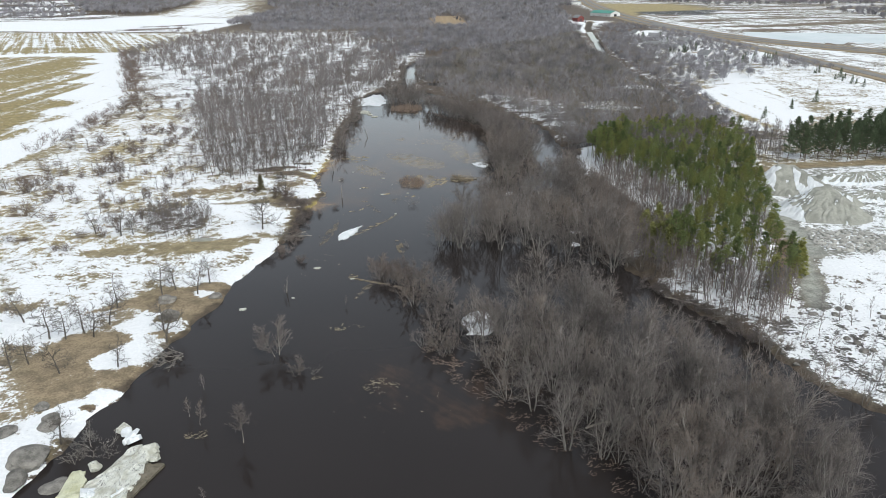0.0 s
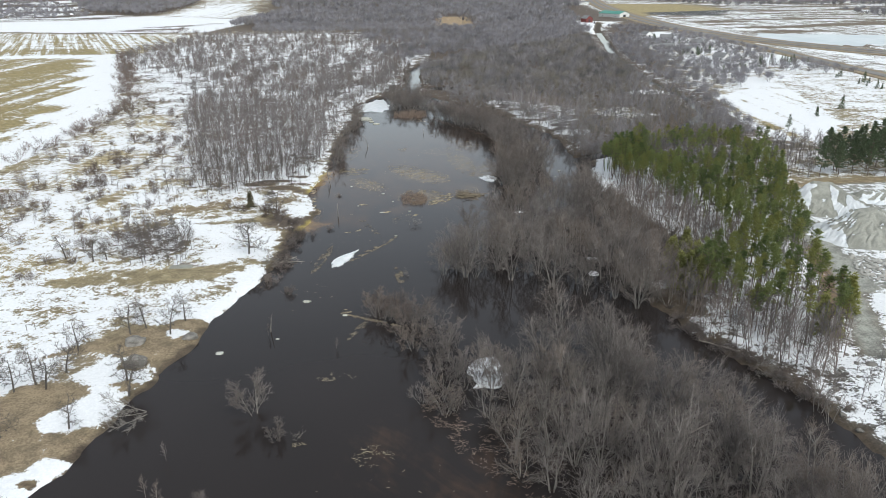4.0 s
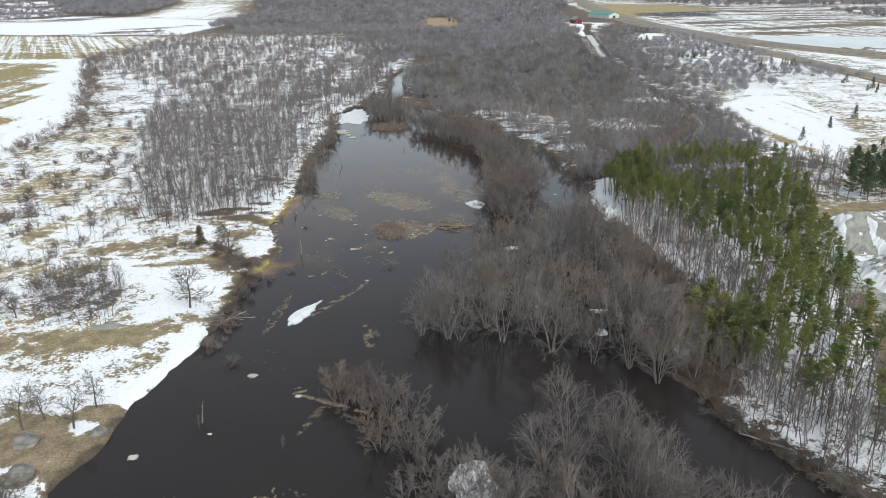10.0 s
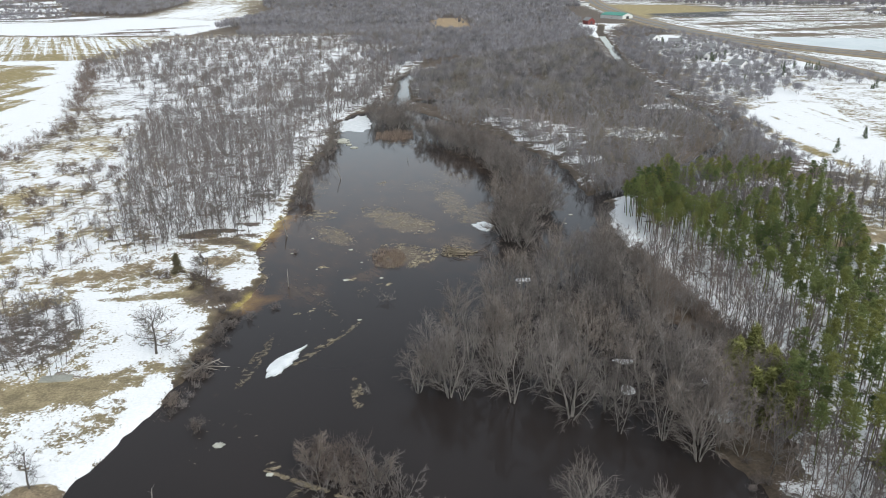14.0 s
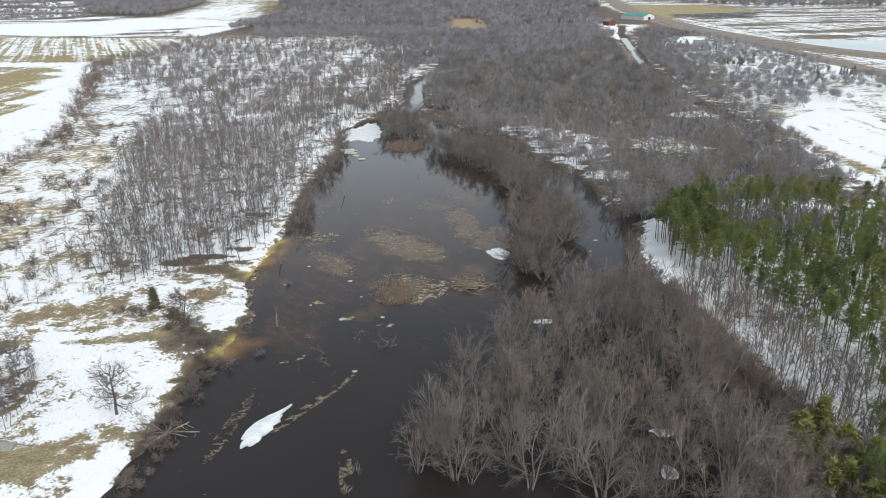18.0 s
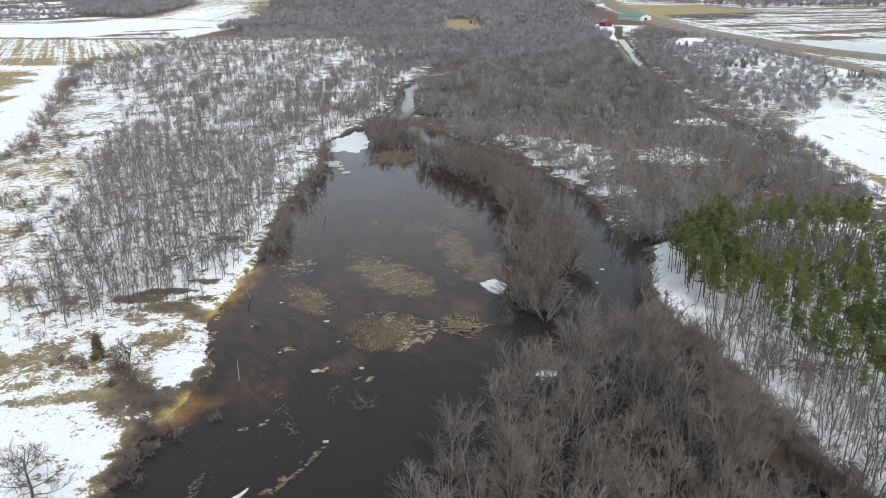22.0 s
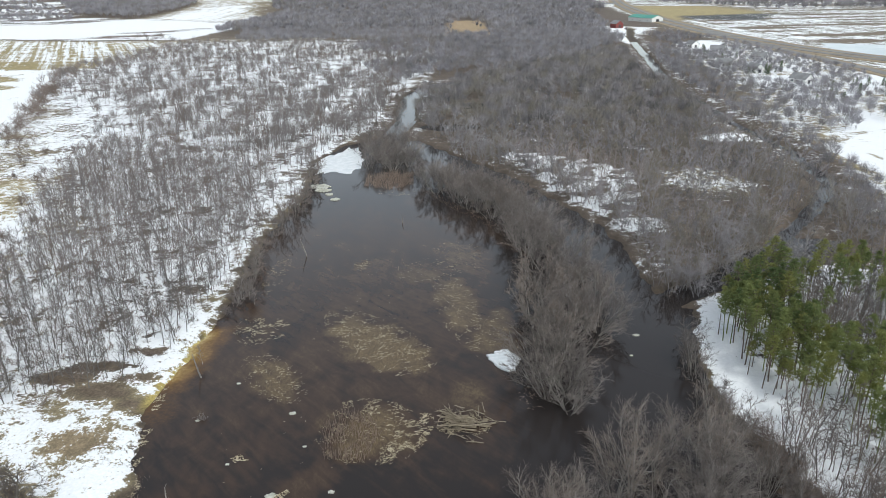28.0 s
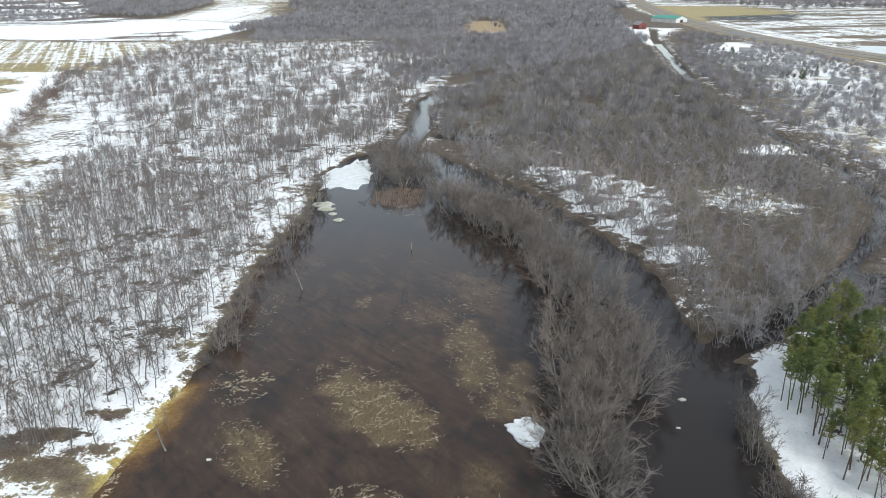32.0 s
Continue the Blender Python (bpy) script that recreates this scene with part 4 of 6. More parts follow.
thin = [whole(slender(90 + k, 8.0 + 0.8 * (k % 3), 14, 6, 0.04, 0.22, 0.012)) for k in range(6)]
forest("west_wood", "leafless woodland over patchy snow on the west bank", thin, rest, rng.uniform(0.7, 1.2, len(rest)), rng, M_TWIG2)
under = scatter(rng, WOOD_WEST, 4.6)
under = under[(under[:, 1] < 470) & (wobble(under[:, 0], under[:, 1], 17) + 0.6 * smooth(depth_in(under[:, 0], under[:, 1], DENSE_WEST), -4, 3) > 0.1)]
forest("undergrowth", "low brown leafless brush under the west bank trees", [whole(shrub(290 + k, 2.0, 8, 3, 0.035)) for k in range(4)], under, rng.uniform(0.5, 1.4, len(under)), rng, M_SHRUB)
forest("bank_wood", "slender leafless saplings on the snowy east bank", thin, edge[60:], rng.uniform(0.6, 1.05, max(1, len(edge) - 60)), rng, M_TWIG)

# ---- pine wood ----
pines = tree_kinds("pine_tree", "tall green pine with a bare lower trunk, in a snowy plantation", "tree", "plantation pines",
                   [pine(120 + k, 9.4 + k % 4 * 1.0, 7 + k % 2, 6, 0.55, 2.2, 11, 0.66, 0.06) for k in range(8)], M_PINEBARK, M_NEEDLE)
pine_places = scatter(rng, PINES, 2.75)
bare = (np.hypot((pine_places[:, 0] - 95) / 1.7, pine_places[:, 1] - 283) < 14) & (rng.uniform(0, 1, len(pine_places)) < 0.85)
bare |= rng.uniform(0, 1, len(pine_places)) < 0.30 + 0.2 * smooth(wobble(pine_places[:, 0], pine_places[:, 1], 17), 0, 0.5)
bare &= ~((pine_places[:, 1] > 258) & (pine_places[:, 0] < 82))
extra = scatter(rng, [(65, 268), (66, 284), (72, 294), (84, 300), (84, 286), (76, 268), (70, 258)], 4.2, 46)
pine_places, bare = np.concatenate([extra, pine_places]), np.concatenate([np.zeros(len(extra), bool), bare])
leafless, pine_places = pine_places[bare], pine_places[~bare]
leafless = np.concatenate([leafless, scatter(rng, [(78, 278), (80, 292), (92, 298), (110, 294), (114, 280), (100, 270), (86, 270)], 2.5)])
plant(pines, pine_places[:300], rng, 0.8, 1.1)
forest("bare_grove", "slender leafless trees among the snowy pines", thin, leafless, rng.uniform(0.8, 1.1, len(leafless)), rng, M_TWIG2)
needle_rest = pine_places[300:]
if len(needle_rest):
    forest("pine_wood", "dense green pines of a snowy plantation", [whole(pine(140 + k, 10 + k % 3, 7, 6, 0.55, 2.2, 10, 0.7, 0.065)) for k in range(5)], needle_rest, rng.uniform(0.8, 1.1, len(needle_rest)), rng, M_NEEDLE)

# ---- northern wood and far country ----
north = [whole(maple(160 + k, 11.5, 2, 4, 2, 6, 0.4, 0.11)) for k in range(5)]
places = scatter(rng, WOOD_NORTH + [], 6.0, 100000, [(138, 471, 13), (22, 566, 10), (22, 554, 8), (78, 571, 12), (78, 558, 9), (8, 504, 8), (8, 494, 7), (2, 634, 10), (2, 620, 9), (66, 352, 5)])
places = places[((depth_in(places[:, 0], places[:, 1], POOL) < -1.5) | (rng.uniform(0, 1, len(places)) < 0.5)) & (dist_line(places[:, 0], places[:, 1], EAST_ARM) > 1.8 + 6 * smooth(places[:, 1], 580, 640))]
places = places[(depth_in(places[:, 0], places[:, 1], CLEARING) < 0) | (rng.uniform(0, 1, len(places)) < 0.5)]
north_far = places[places[:, 1] > 480]
places = places[places[:, 1] <= 480]
north_near = [whole(maple(170 + k, 12, 2, 5, 3, 7, 0.42, 0.05)) for k in range(5)]
front = places[places[:, 1] < 395]
places = places[places[:, 1] >= 395]
forest("north_wood", "flooded leafless woodland along the side channel", north_near, front, rng.uniform(0.55, 1.15, len(front)), rng, M_NORTH)
forest("north_wood", "flooded leafless woodland north of the river channel", north, places, rng.uniform(0.7, 1.1, len(places)), rng, M_NORTH)


def far_tree(seed, blades=24, tall=11.0, thick=0.2, broad=0.4):
    """A coarse bare tree for woods far off: a stem and boughs that fan out to a rounded crown."""
    r = np.random.default_rng(seed)
    a, e = r.uniform(0, 6.28, blades), np.arcsin(r.uniform(-0.15, 1.0, blades))
    k = r.uniform(0.75, 1.08, blades)
    q = np.stack([np.cos(a) * np.cos(e) * broad * tall * k, np.sin(a) * np.cos(e) * broad * tall * k, tall * (0.55 + 0.42 * np.sin(e) * k)], 1)
    p = q * [0.35, 0.35, 1.0]
    p[:, 2] = tall * r.uniform(0.3, 0.62, blades)
    return join([spikes(p, q, thick), tubes([[0, 0, -0.5]], [[0, 0, tall * 0.6]], 0.013 * tall, 0.005 * tall)])


fine = [far_tree(200 + k, 44, 9.0 + k % 3, 0.125, 0.40 + 0.05 * (k % 3)) for k in range(8)]
slim_far = [far_tree(240 + k, 28, 10.0 + k % 3, 0.085, 0.26 + 0.04 * (k % 3)) for k in range(8)]
near_far = [far_tree(260 + k, 70, 8.0 + k % 3, 0.075, 0.38 + 0.05 * (k % 3)) for k in range(8)]
coarse = [far_tree(220 + k, 18, 11, 0.5, 0.45) for k in range(6)]
zones = [([(-28, 640), (-60, 720), (-20, 790), (-90, 880), (-70, 1000), (60, 1000), (60, 740), (0, 690)], 6.8, 1.0, fine),
         ([(20, 675), (60, 720), (178, 900), (236, 1060), (240, 1150), (-270, 1150), (-240, 1000), (60, 1000), (60, 745)], 7.5, 1.05, fine),
         ([(-320, 1150), (225, 1150), (290, 1700), (-330, 1700)], 11, 1.25, coarse),
         ([(-360, 1700), (330, 1700), (420, 2500), (-560, 2500)], 17, 1.7, coarse),
         ([(-584, 1545), (-575, 1855), (-700, 2300), (-1300, 2600), (-1100, 2200), (-740, 1630)], 13, 1.6, coarse),
         ([(196, 890), (167, 700), (164, 600), (158, 545), (156, 470), (172, 470), (235, 500), (240, 900)], 6.2, 0.9, near_far),
         ([(240, 900), (240, 560), (300, 520), (320, 900), (300, 1080), (240, 1060)], 7.0, 0.8, near_far),
         ([(-1500, 1300), (-900, 1350), (-680, 1500), (-760, 1660), (-1000, 1950), (-1700, 2000)], 21, 1.2, coarse),
         ([(150, 332), (156, 385), (168, 447), (173, 472), (157, 474), (155, 440), (146, 385), (128, 352), (140, 328)], 5.6, 0.85, near_far),
         ([(640, 900), (1100, 1000), (1300, 1500), (800, 1500)], 20, 1.1, coarse),
         ([(650, 1700), (2000, 1500), (2300, 2500), (480, 2500)], 25, 1.5, coarse)]
forest("far_wood", "flooded leafless woodland beyond the river", fine, north_far, rng.uniform(0.8, 1.25, len(north_far)), rng, M_NORTH)
forest("far_wood", "leafless woodland over patchy snow", slim_far, rest_far, rng.uniform(0.7, 1.2, len(rest_far)), rng, M_TWIG2)
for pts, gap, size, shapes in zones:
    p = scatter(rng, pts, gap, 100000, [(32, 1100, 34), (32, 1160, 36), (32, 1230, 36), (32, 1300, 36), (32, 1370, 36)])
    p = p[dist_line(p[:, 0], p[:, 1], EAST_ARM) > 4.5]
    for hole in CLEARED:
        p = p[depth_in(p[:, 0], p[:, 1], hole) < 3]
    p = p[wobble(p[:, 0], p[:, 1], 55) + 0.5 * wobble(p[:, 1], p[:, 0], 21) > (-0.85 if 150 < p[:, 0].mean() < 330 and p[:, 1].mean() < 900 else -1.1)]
    # the haze over these woods is in their twig colour
    forest("far_wood", "distant grey-brown leafless woodland on the plain", shapes, p, size * rng.uniform(0.75, 1.2, len(p)), rng, M_HAZETWIG)
clearing = scatter(rng, CLEARING, 4.4, 200)
forest("clearing_wood", "slender leafless trees in a snowy clearing", thin, clearing, rng.uniform(0.6, 0.95, len(clearing)), rng, M_PALE)
shore_wood = np.concatenate([scatter(rng, [(60, 303), (66, 312), (76, 324), (88, 338), (98, 350), (104, 346), (94, 332), (82, 318), (72, 308), (64, 300)], 3.6, 70), scatter(rng, [(66, 299), (76, 309), (90, 317), (106, 322), (108, 316), (90, 309), (74, 301)], 4.0, 40), scatter(rng, [(58, 304), (59, 331), (57, 354), (49, 372), (39, 404), (45, 408), (57, 380), (65, 354), (67, 330), (68, 306)], 4.2, 110), scatter(rng, [(8, 446), (20, 428), (42, 398), (46, 404), (26, 436), (12, 456)], 4.5, 50)])
forest("channel_wood", "flooded leafless trees along the side channel", north_near, shore_wood, rng.uniform(0.6, 0.95, len(shore_wood)), rng, M_NORTH)


# ---- west bank: shrubs, oaks, saplings ----
def between(pts, n, rng, spread):
    """n uneven places along a line."""
    P = np.array(pts, float)
    seg = np.linalg.norm(np.diff(P, axis=0), axis=1)
    cum = np.concatenate([[0], np.cumsum(seg)])
    u = rng.uniform(0, cum[-1], n)
    return np.stack([np.interp(u, cum, P[:, 0]), np.interp(u, cum, P[:, 1])], 1) + rng.normal(0, spread, (n, 2))


shrubs = tree_kinds("shrub", "leafless red-brown shrub on snowy meadow grass", "shrub", "meadow shrubs", [shrub(300 + k, 2.4 + 0.5 * (k % 3), 13 + k % 4, 4, 0.03) for k in range(6)], M_SHRUB, M_SHRUB, "stem")
bush_spots = [(-136, 347), (-121, 262), (-126, 230), (-120, 237), (-128, 218), (-102, 223), (-89, 206), (-103, 180), (-99, 191), (-139, 234), (-97, 208), (-108, 258), (-94, 274), (-153, 268), (-129, 267)]
bush_spots = np.concatenate([np.array(bush_spots, float) + rng.normal(0, 2.0, (15, 2)), np.array(bush_spots, float) + rng.normal(0, 4.0, (15, 2)),
                             scatter(rng, [(-80, 215), (-95, 270), (-112, 345), (-160, 340), (-160, 250), (-130, 190), (-100, 178)], 4.6, 140),
                             scatter(rng, [(-112, 340), (-145, 465), (-172, 430), (-165, 350)], 9, 45),
                             between([(-49, 228), (-58, 238), (-78, 236)], 12, rng, 2.0)])
keep = wobble(bush_spots[:, 0], bush_spots[:, 1], 19) > -0.25
plant(shrubs, bush_spots[keep], rng, 0.6, 1.5)
clumps = np.concatenate([rng.normal(0, 1, (9, 2)) * (4.5, 3.5) + c for c in ((-108, 254), (-97, 270), (-120, 262), (-101, 222), (-126, 226), (-92, 246), (-86, 262), (-138, 262), (-112, 290), (-150, 300))])
forest("meadow_thicket", "clumps of leafless small trees on the snowy meadow", thin, clumps, rng.uniform(0.4, 0.75, len(clumps)), rng, M_TWIG2)
bank_shrubs = tree_kinds("bank_shrub", "dense grey-brown brush hanging over the water's edge", "shrub", "waterside brush", [shrub(330 + k, 2.8, 15, 5, 0.028) for k in range(4)], M_BARK, M_TWIG, "stem")
bank_line = [(-40.5, 176), (-40, 190), (-40.5, 205), (-39.5, 215), (-37.5, 224)]
plant(bank_shrubs, np.concatenate([between(bank_line, 30, rng, 1.1), between([(-46, 228), (-42, 222), (-40, 214)], 14, rng, 1.2), between([(-41, 292), (-41, 312), (-43, 336), (-42, 360), (-40, 378), (-42, 402), (-45, 430)], 46, rng, 1.2),
                                   between([(-33, 484), (-22, 520), (-24, 570), (-22, 610)], 20, rng, 2), between([(51, 168), (57, 181), (64, 192), (64.5, 215), (58, 246), (57, 262)], 34, rng, 1.0), between([(52, 164), (53, 156), (56, 148), (60, 140), (65, 130), (68, 122)], 40, rng, 1.2),
                                   np.array([(-33, 254.5), (-36, 215), (-31, 220), (-35.7, 175.5), (-34.5, 173.8)])]), rng, 0.6, 1.15)
ridge_line = [(a - 2.2, c) for a, c in RIDGE[2:]]
slope = between(ridge_line, 170, rng, 1.3)
forest("slope_brush", "dark brown leafless brush hanging over the steep bank", [whole(shrub(740 + k, 3.4, 12, 4, 0.03)) for k in range(4)], slope, rng.uniform(0.6, 1.2, len(slope)), rng, M_SHRUB)
bank_trees = tree_kinds("bank_tree", "small many-stemmed leafless tree rooted at the flooded bank", "tree", "bank trees", [maple(350 + k, 8.5, 3, 4, 3, 7, 0.4) for k in range(4)], M_BARK, M_TWIG)
plant(bank_trees, np.concatenate([between([(-40, 296), (-40, 312), (-42, 336), (-41.5, 360), (-39, 378), (-41, 402), (-45, 430)], 40, rng, 0.9), between([(56, 236), (54, 250), (54, 264), (56.5, 280)], 26, rng, 1.3), between([(52, 168), (57, 180), (64, 192), (64, 212), (60, 236)], 30, rng, 1.2), np.array([(60, 304), (65, 307), (58, 312)]),
                                  between([(61, 140), (66, 124), (71, 106), (84, 92)], 9, rng, 1.5), np.array([(63, 312), (66, 309), (72, 314), (60, 320)]),
                                  between([(-36, 470), (-20, 500), (-22, 560), (-20, 620)], 26, rng, 2)]), rng, 0.7, 1.1)
plant(tree_kinds("oak_tree", "leafless spreading oak on the snowy river bank", "tree", "bank oaks", [oak(371, 10.5), oak(372, 10.0)], M_OAK, M_OAK), [(-50, 198), (-49, 228)], rng, 1.0, 1.05)
small_spots = [(-63.4, 152), (-61.2, 155), (-55.4, 152.6), (-54.2, 158.7), (-57, 134.4), (-55, 130), (-60.6, 119.5), (-75.5, 130.2), (-72.7, 132.5), (-78.8, 130.3), (-70.3, 131.2), (-60.2, 96), (-78, 120.5), (-70.3, 116.8), (-80, 118), (-69.5, 137), (-71, 145), (-89, 192), (-86, 193), (-92, 130), (-88, 138), (-98, 122), (-97, 194)]
plant(tree_kinds("young_oak", "small leafless oak on the thawing grassy bank", "tree", "young bank oaks", [oak(380 + k, 7.2, 13, 6, 5) for k in range(5)], M_OAK, M_OAK), small_spots, rng, 0.8, 1.15)
thicket = scatter(rng, [(-80, 189), (-64, 188.5), (-66, 204), (-74, 216), (-90, 216), (-88, 200)], 2.1, 90)
plant(tree_kinds("sapling", "thin leafless sapling in a thicket on the snowy meadow", "tree", "sapling thicket", [slender(390 + k, 7.5, 18, 7, 0.034) for k in range(4)], M_BARK2, M_TWIG2), thicket, rng, 0.7, 1.15)
hedge = np.concatenate([between([(-167, 300), (-169, 350), (-173, 423), (-225, 552), (-300, 735)], 290, rng, 4.0), between([(-300, 735), (-275, 850), (-320, 1020), (-390, 1120)], 90, rng, 9)])
forest("hedgerow", "leafless hedge of shrubs and small trees along the field edge", [whole(shrub(400 + k, 4.0, 7, 3, 0.06)) for k in range(3)], hedge, rng.uniform(0.6, 1.5, len(hedge)) * (0.8 + 0.35 * smooth(hedge[:, 1], 380, 560)), rng, M_SHRUB)
spruces = tree_kinds("spruce_tree", "dark green conical spruce beside leafless trees", "tree", "scattered spruces", [spruce(410 + k, 8.0 + k) for k in range(3)], M_PINEBARK, M_SPRUCE)
east_row = np.concatenate([between([(287, 545), (283, 500), (270, 440)], 10, rng, 4), between([(268, 630), (292, 619), (313, 618)], 13, rng, 3), between([(238, 690), (262, 700)], 9, rng, 5), between([(246, 860), (252, 830)], 5, rng, 3)])
plant(spruces, np.concatenate([np.array([(196, 381), (219, 400), (170, 356), (196, 340)], float), east_row, between([(232, 690), (262, 860)], 14, rng, 9), between([(225, 560), (262, 600)], 8, rng, 7),
                               between([(245, 380), (262, 350)], 6, rng, 6)]), rng, 0.5, 1.1)
old_juniper = tree_kinds("bank_juniper", "broad dull olive-green juniper on thawing grass", "tree", "bank evergreens", [spruce(427, 5.2, 9, 7)], M_PINEBARK, M_JUNIPER)
plant(old_juniper, [(-59.3, 238.5)], rng, 1.0, 1.05)
cedars = tree_kinds("juniper_tree", "broad yellow-green juniper on the shaded east bank", "tree", "bank junipers", [spruce(420 + k, 7.5, 11, 9) for k in range(3)], M_PINEBARK, M_CEDAR)
plant(cedars, np.concatenate([scatter(rng, [(56, 171), (57, 182), (60.5, 191), (66, 191), (69, 182), (65, 168)], 2.5, 44), np.array([(81, 146), (79, 149), (89, 157)])]), rng, 0.7, 1.15)
grove = scatter(rng, [(136, 264), (178, 262), (200, 272), (205, 300), (172, 292), (152, 284)], 4.6, 70)
plant(tree_kinds("tall_spruce", "tall dark green pine behind the gravel pit", "tree", "pit conifers", [pine(430 + k, 12.5 + k, 11, 6, 0.22, 3.2, 15) for k in range(4)], M_PINEBARK, M_SPRUCE), grove, rng, 0.75, 1.1)
east_bare = scatter(rng, [(118, 262), (134, 263), (152, 290), (180, 300), (210, 300), (240, 270), (240, 318), (200, 318), (170, 309), (150, 322), (140, 318), (133, 290)], 3.4, 380)
forest("pit_wood", "leafless trees behind the gravel pit", thin, east_bare, rng.uniform(0.7, 1.0, len(east_bare)), rng, M_TWIG2)


# ---- things in and on the water ----
def slab(outline, thick, seed, rough=0.06, rise=0.5, rings=8):
    """A low uneven cake of ice or snow over an outline, with a broken edge."""
    r = np.random.default_rng(seed)
    P = np.array(outline, float)
    c = P.mean(0)
    n = 44
    seg = np.concatenate([P, P[:1]])
    L = np.concatenate([[0], np.cumsum(np.linalg.norm(np.diff(seg, axis=0), axis=1))])
    u = np.linspace(0, L[-1], n, endpoint=False)
    rim = np.stack([np.interp(u, L, seg[:, 0]), np.interp(u, L, seg[:, 1])], 1)
    rim += (rim - c) * r.normal(0, rough, (n, 1))
    V = [np.concatenate([rim, np.full((n, 1), -0.25)], 1)]
    for k in range(rings):
        f = 1 - 0.03 - 0.9 * (k / rings) ** 1.1
        q = c + (rim - c) * f
        z = thick * (0.55 + rise * (k / rings) + 0.16 * wobble(q[:, 0] * 3, q[:, 1] * 3, 6)) + r.normal(0, 0.02 * thick, n)
        V.append(np.concatenate([q, z[:, None]], 1))
    V.append(np.array([[c[0], c[1], thick * (0.55 + rise)]]))
    V = np.concatenate(V)
    T = []
    for k in range(rings):
        for i in range(n):
            a, b = k * n + i, k * n + (i + 1) % n
            T += [(a, b, b + n), (a, b + n, a + n)]
    top = len(V) - 1
    T += [(rings * n + i, rings * n + (i + 1) % n, top) for i in range(n)]
    return V, np.array(T)


def single(name, label, category, mesh, group="", kind=""):
    return tagged(new(name, mesh), label, category, group, kind)


def centred(name, label, category, vt, material, group=""):
    """A one-mesh thing whose origin lies in its middle."""
    V, T = vt
    c = np.array([V[:, 0].mean(), V[:, 1].mean(), 0.0])
    ob = single(name, label, category, mesh_of(name, V - c, T, material), group)
    ob.location = c
    return ob


centred("ice_floe", "long white snow-covered ice floe drifting on dark water", "ice", slab([(-26.6, 189.8), (-27.2, 193.5), (-25.8, 197.2), (-21.3, 201.6), (-22.4, 196.4), (-24.6, 190.4)], 0.5, 1, 0.11), M_ICE)
centred("snow_patch", "white snow patch on a flooded mud bank", "snow", slab([(16.3, 276.1), (20.4, 278.6), (23.2, 274.9), (21.0, 269.4), (18.3, 271.5)], 0.5, 2), M_ICE)
centred("ice_shelf", "grey-white sheet of rotting ice in the bay", "ice", slab([(-47, 434), (-43, 446), (-31, 462), (-26, 430), (-30, 414), (-36, 420), (-42, 414)], 0.2, 3, 0.08), M_ICE)
for k, (x, y, r) in enumerate([(-38, 398, 3.0), (-36, 393, 2.2), (-33, 388, 1.4), (-30, 382, 1.5)]):
    o = [(x + r * math.cos(a) * (1.4 if k < 2 else 1), y + r * math.sin(a)) for a in (0.2, 1.3, 2.4, 3.6, 4.8, 5.6)]
    centred("ice_chunk", "stained ice chunk stranded near the bank", "ice", slab(o, 0.5, 10 + k, 0.15), M_OLDICE, "stranded ice")
centred("ice_slab", "large dirty ice slab pushed onto the bank", "ice", slab([(-51.2, 80), (-52, 85.8), (-50.2, 89), (-48.4, 95.0), (-47.0, 95.8), (-44.6, 91.6), (-43.9, 87.5), (-44.8, 80)], 1.0, 20, 0.025, 0.12), M_SLAB)
centred("dirt_shelf", "brown dirty edge of the stranded ice slab", "ice", slab([(-45.4, 90.6), (-41.6, 90.9), (-42.6, 87.4), (-43.8, 83.7), (-44, 79.5), (-46.5, 79.5), (-45.6, 86)], 0.75, 27, 0.05, 0.2), M_DIRT)
centred("yellow_ice", "yellowed rotten ice sheet between boulders", "ice", slab([(-55, 84), (-55.4, 89.4), (-53.6, 89.6), (-52.4, 87.4), (-51.6, 84), (-52, 80), (-55, 80)], 0.55, 28, 0.05, 0.25), M_YELLOWICE)
def plate(seed, r, thick):
    """A broken, tilted plate of ice with sharp sides."""
    g = np.random.default_rng(seed)
    n = 11
    a = np.sort(g.uniform(0, 6.28, n))
    rim = np.stack([np.cos(a), np.sin(a)], 1) * r * g.uniform(0.8, 1.15, (n, 1))
    lo, hi = np.concatenate([rim, np.zeros((n, 1))], 1), np.concatenate([rim * g.uniform(0.86, 1.0, (n, 1)), thick * g.uniform(0.5, 1.2, (n, 1))], 1)
    V = np.concatenate([lo, hi, [[0, 0, thick * 1.05], [0, 0, 0]]])
    T = [(i, (i + 1) % n, (i + 1) % n + n) for i in range(n)] + [(i, (i + 1) % n + n, i + n) for i in range(n)] + [(i + n, (i + 1) % n + n, 2 * n) for i in range(n)] + [((i + 1) % n, i, 2 * n + 1) for i in range(n)]
    return V, np.array(T)


for k, (x, y, r) in enumerate([(-49.6, 97.6, 1.7), (-48.6, 96.4, 1.3), (-44.9, 93.6, 1.5), (-52.3, 90, 1.0), (-51.6, 99.6, 1.2), (-45.7, 83.4, 1.2), (-43.9, 91.8, 1.0), (-50.6, 98.4, 1.0), (-50.6, 84, 1.3)]):
    ob = single("ice_block", "tilted white ice block broken off the slab", "ice", mesh_of("ice_block", *plate(40 + k, r, 0.8), M_SLAB if k in (2, 3, 4, 6) else M_ICE), "broken ice blocks")
    ob.matrix_basis = Matrix.LocRotScale((x, y, 0.25), Euler((rng.normal(0, 0.35), rng.normal(0, 0.35), k)), None)
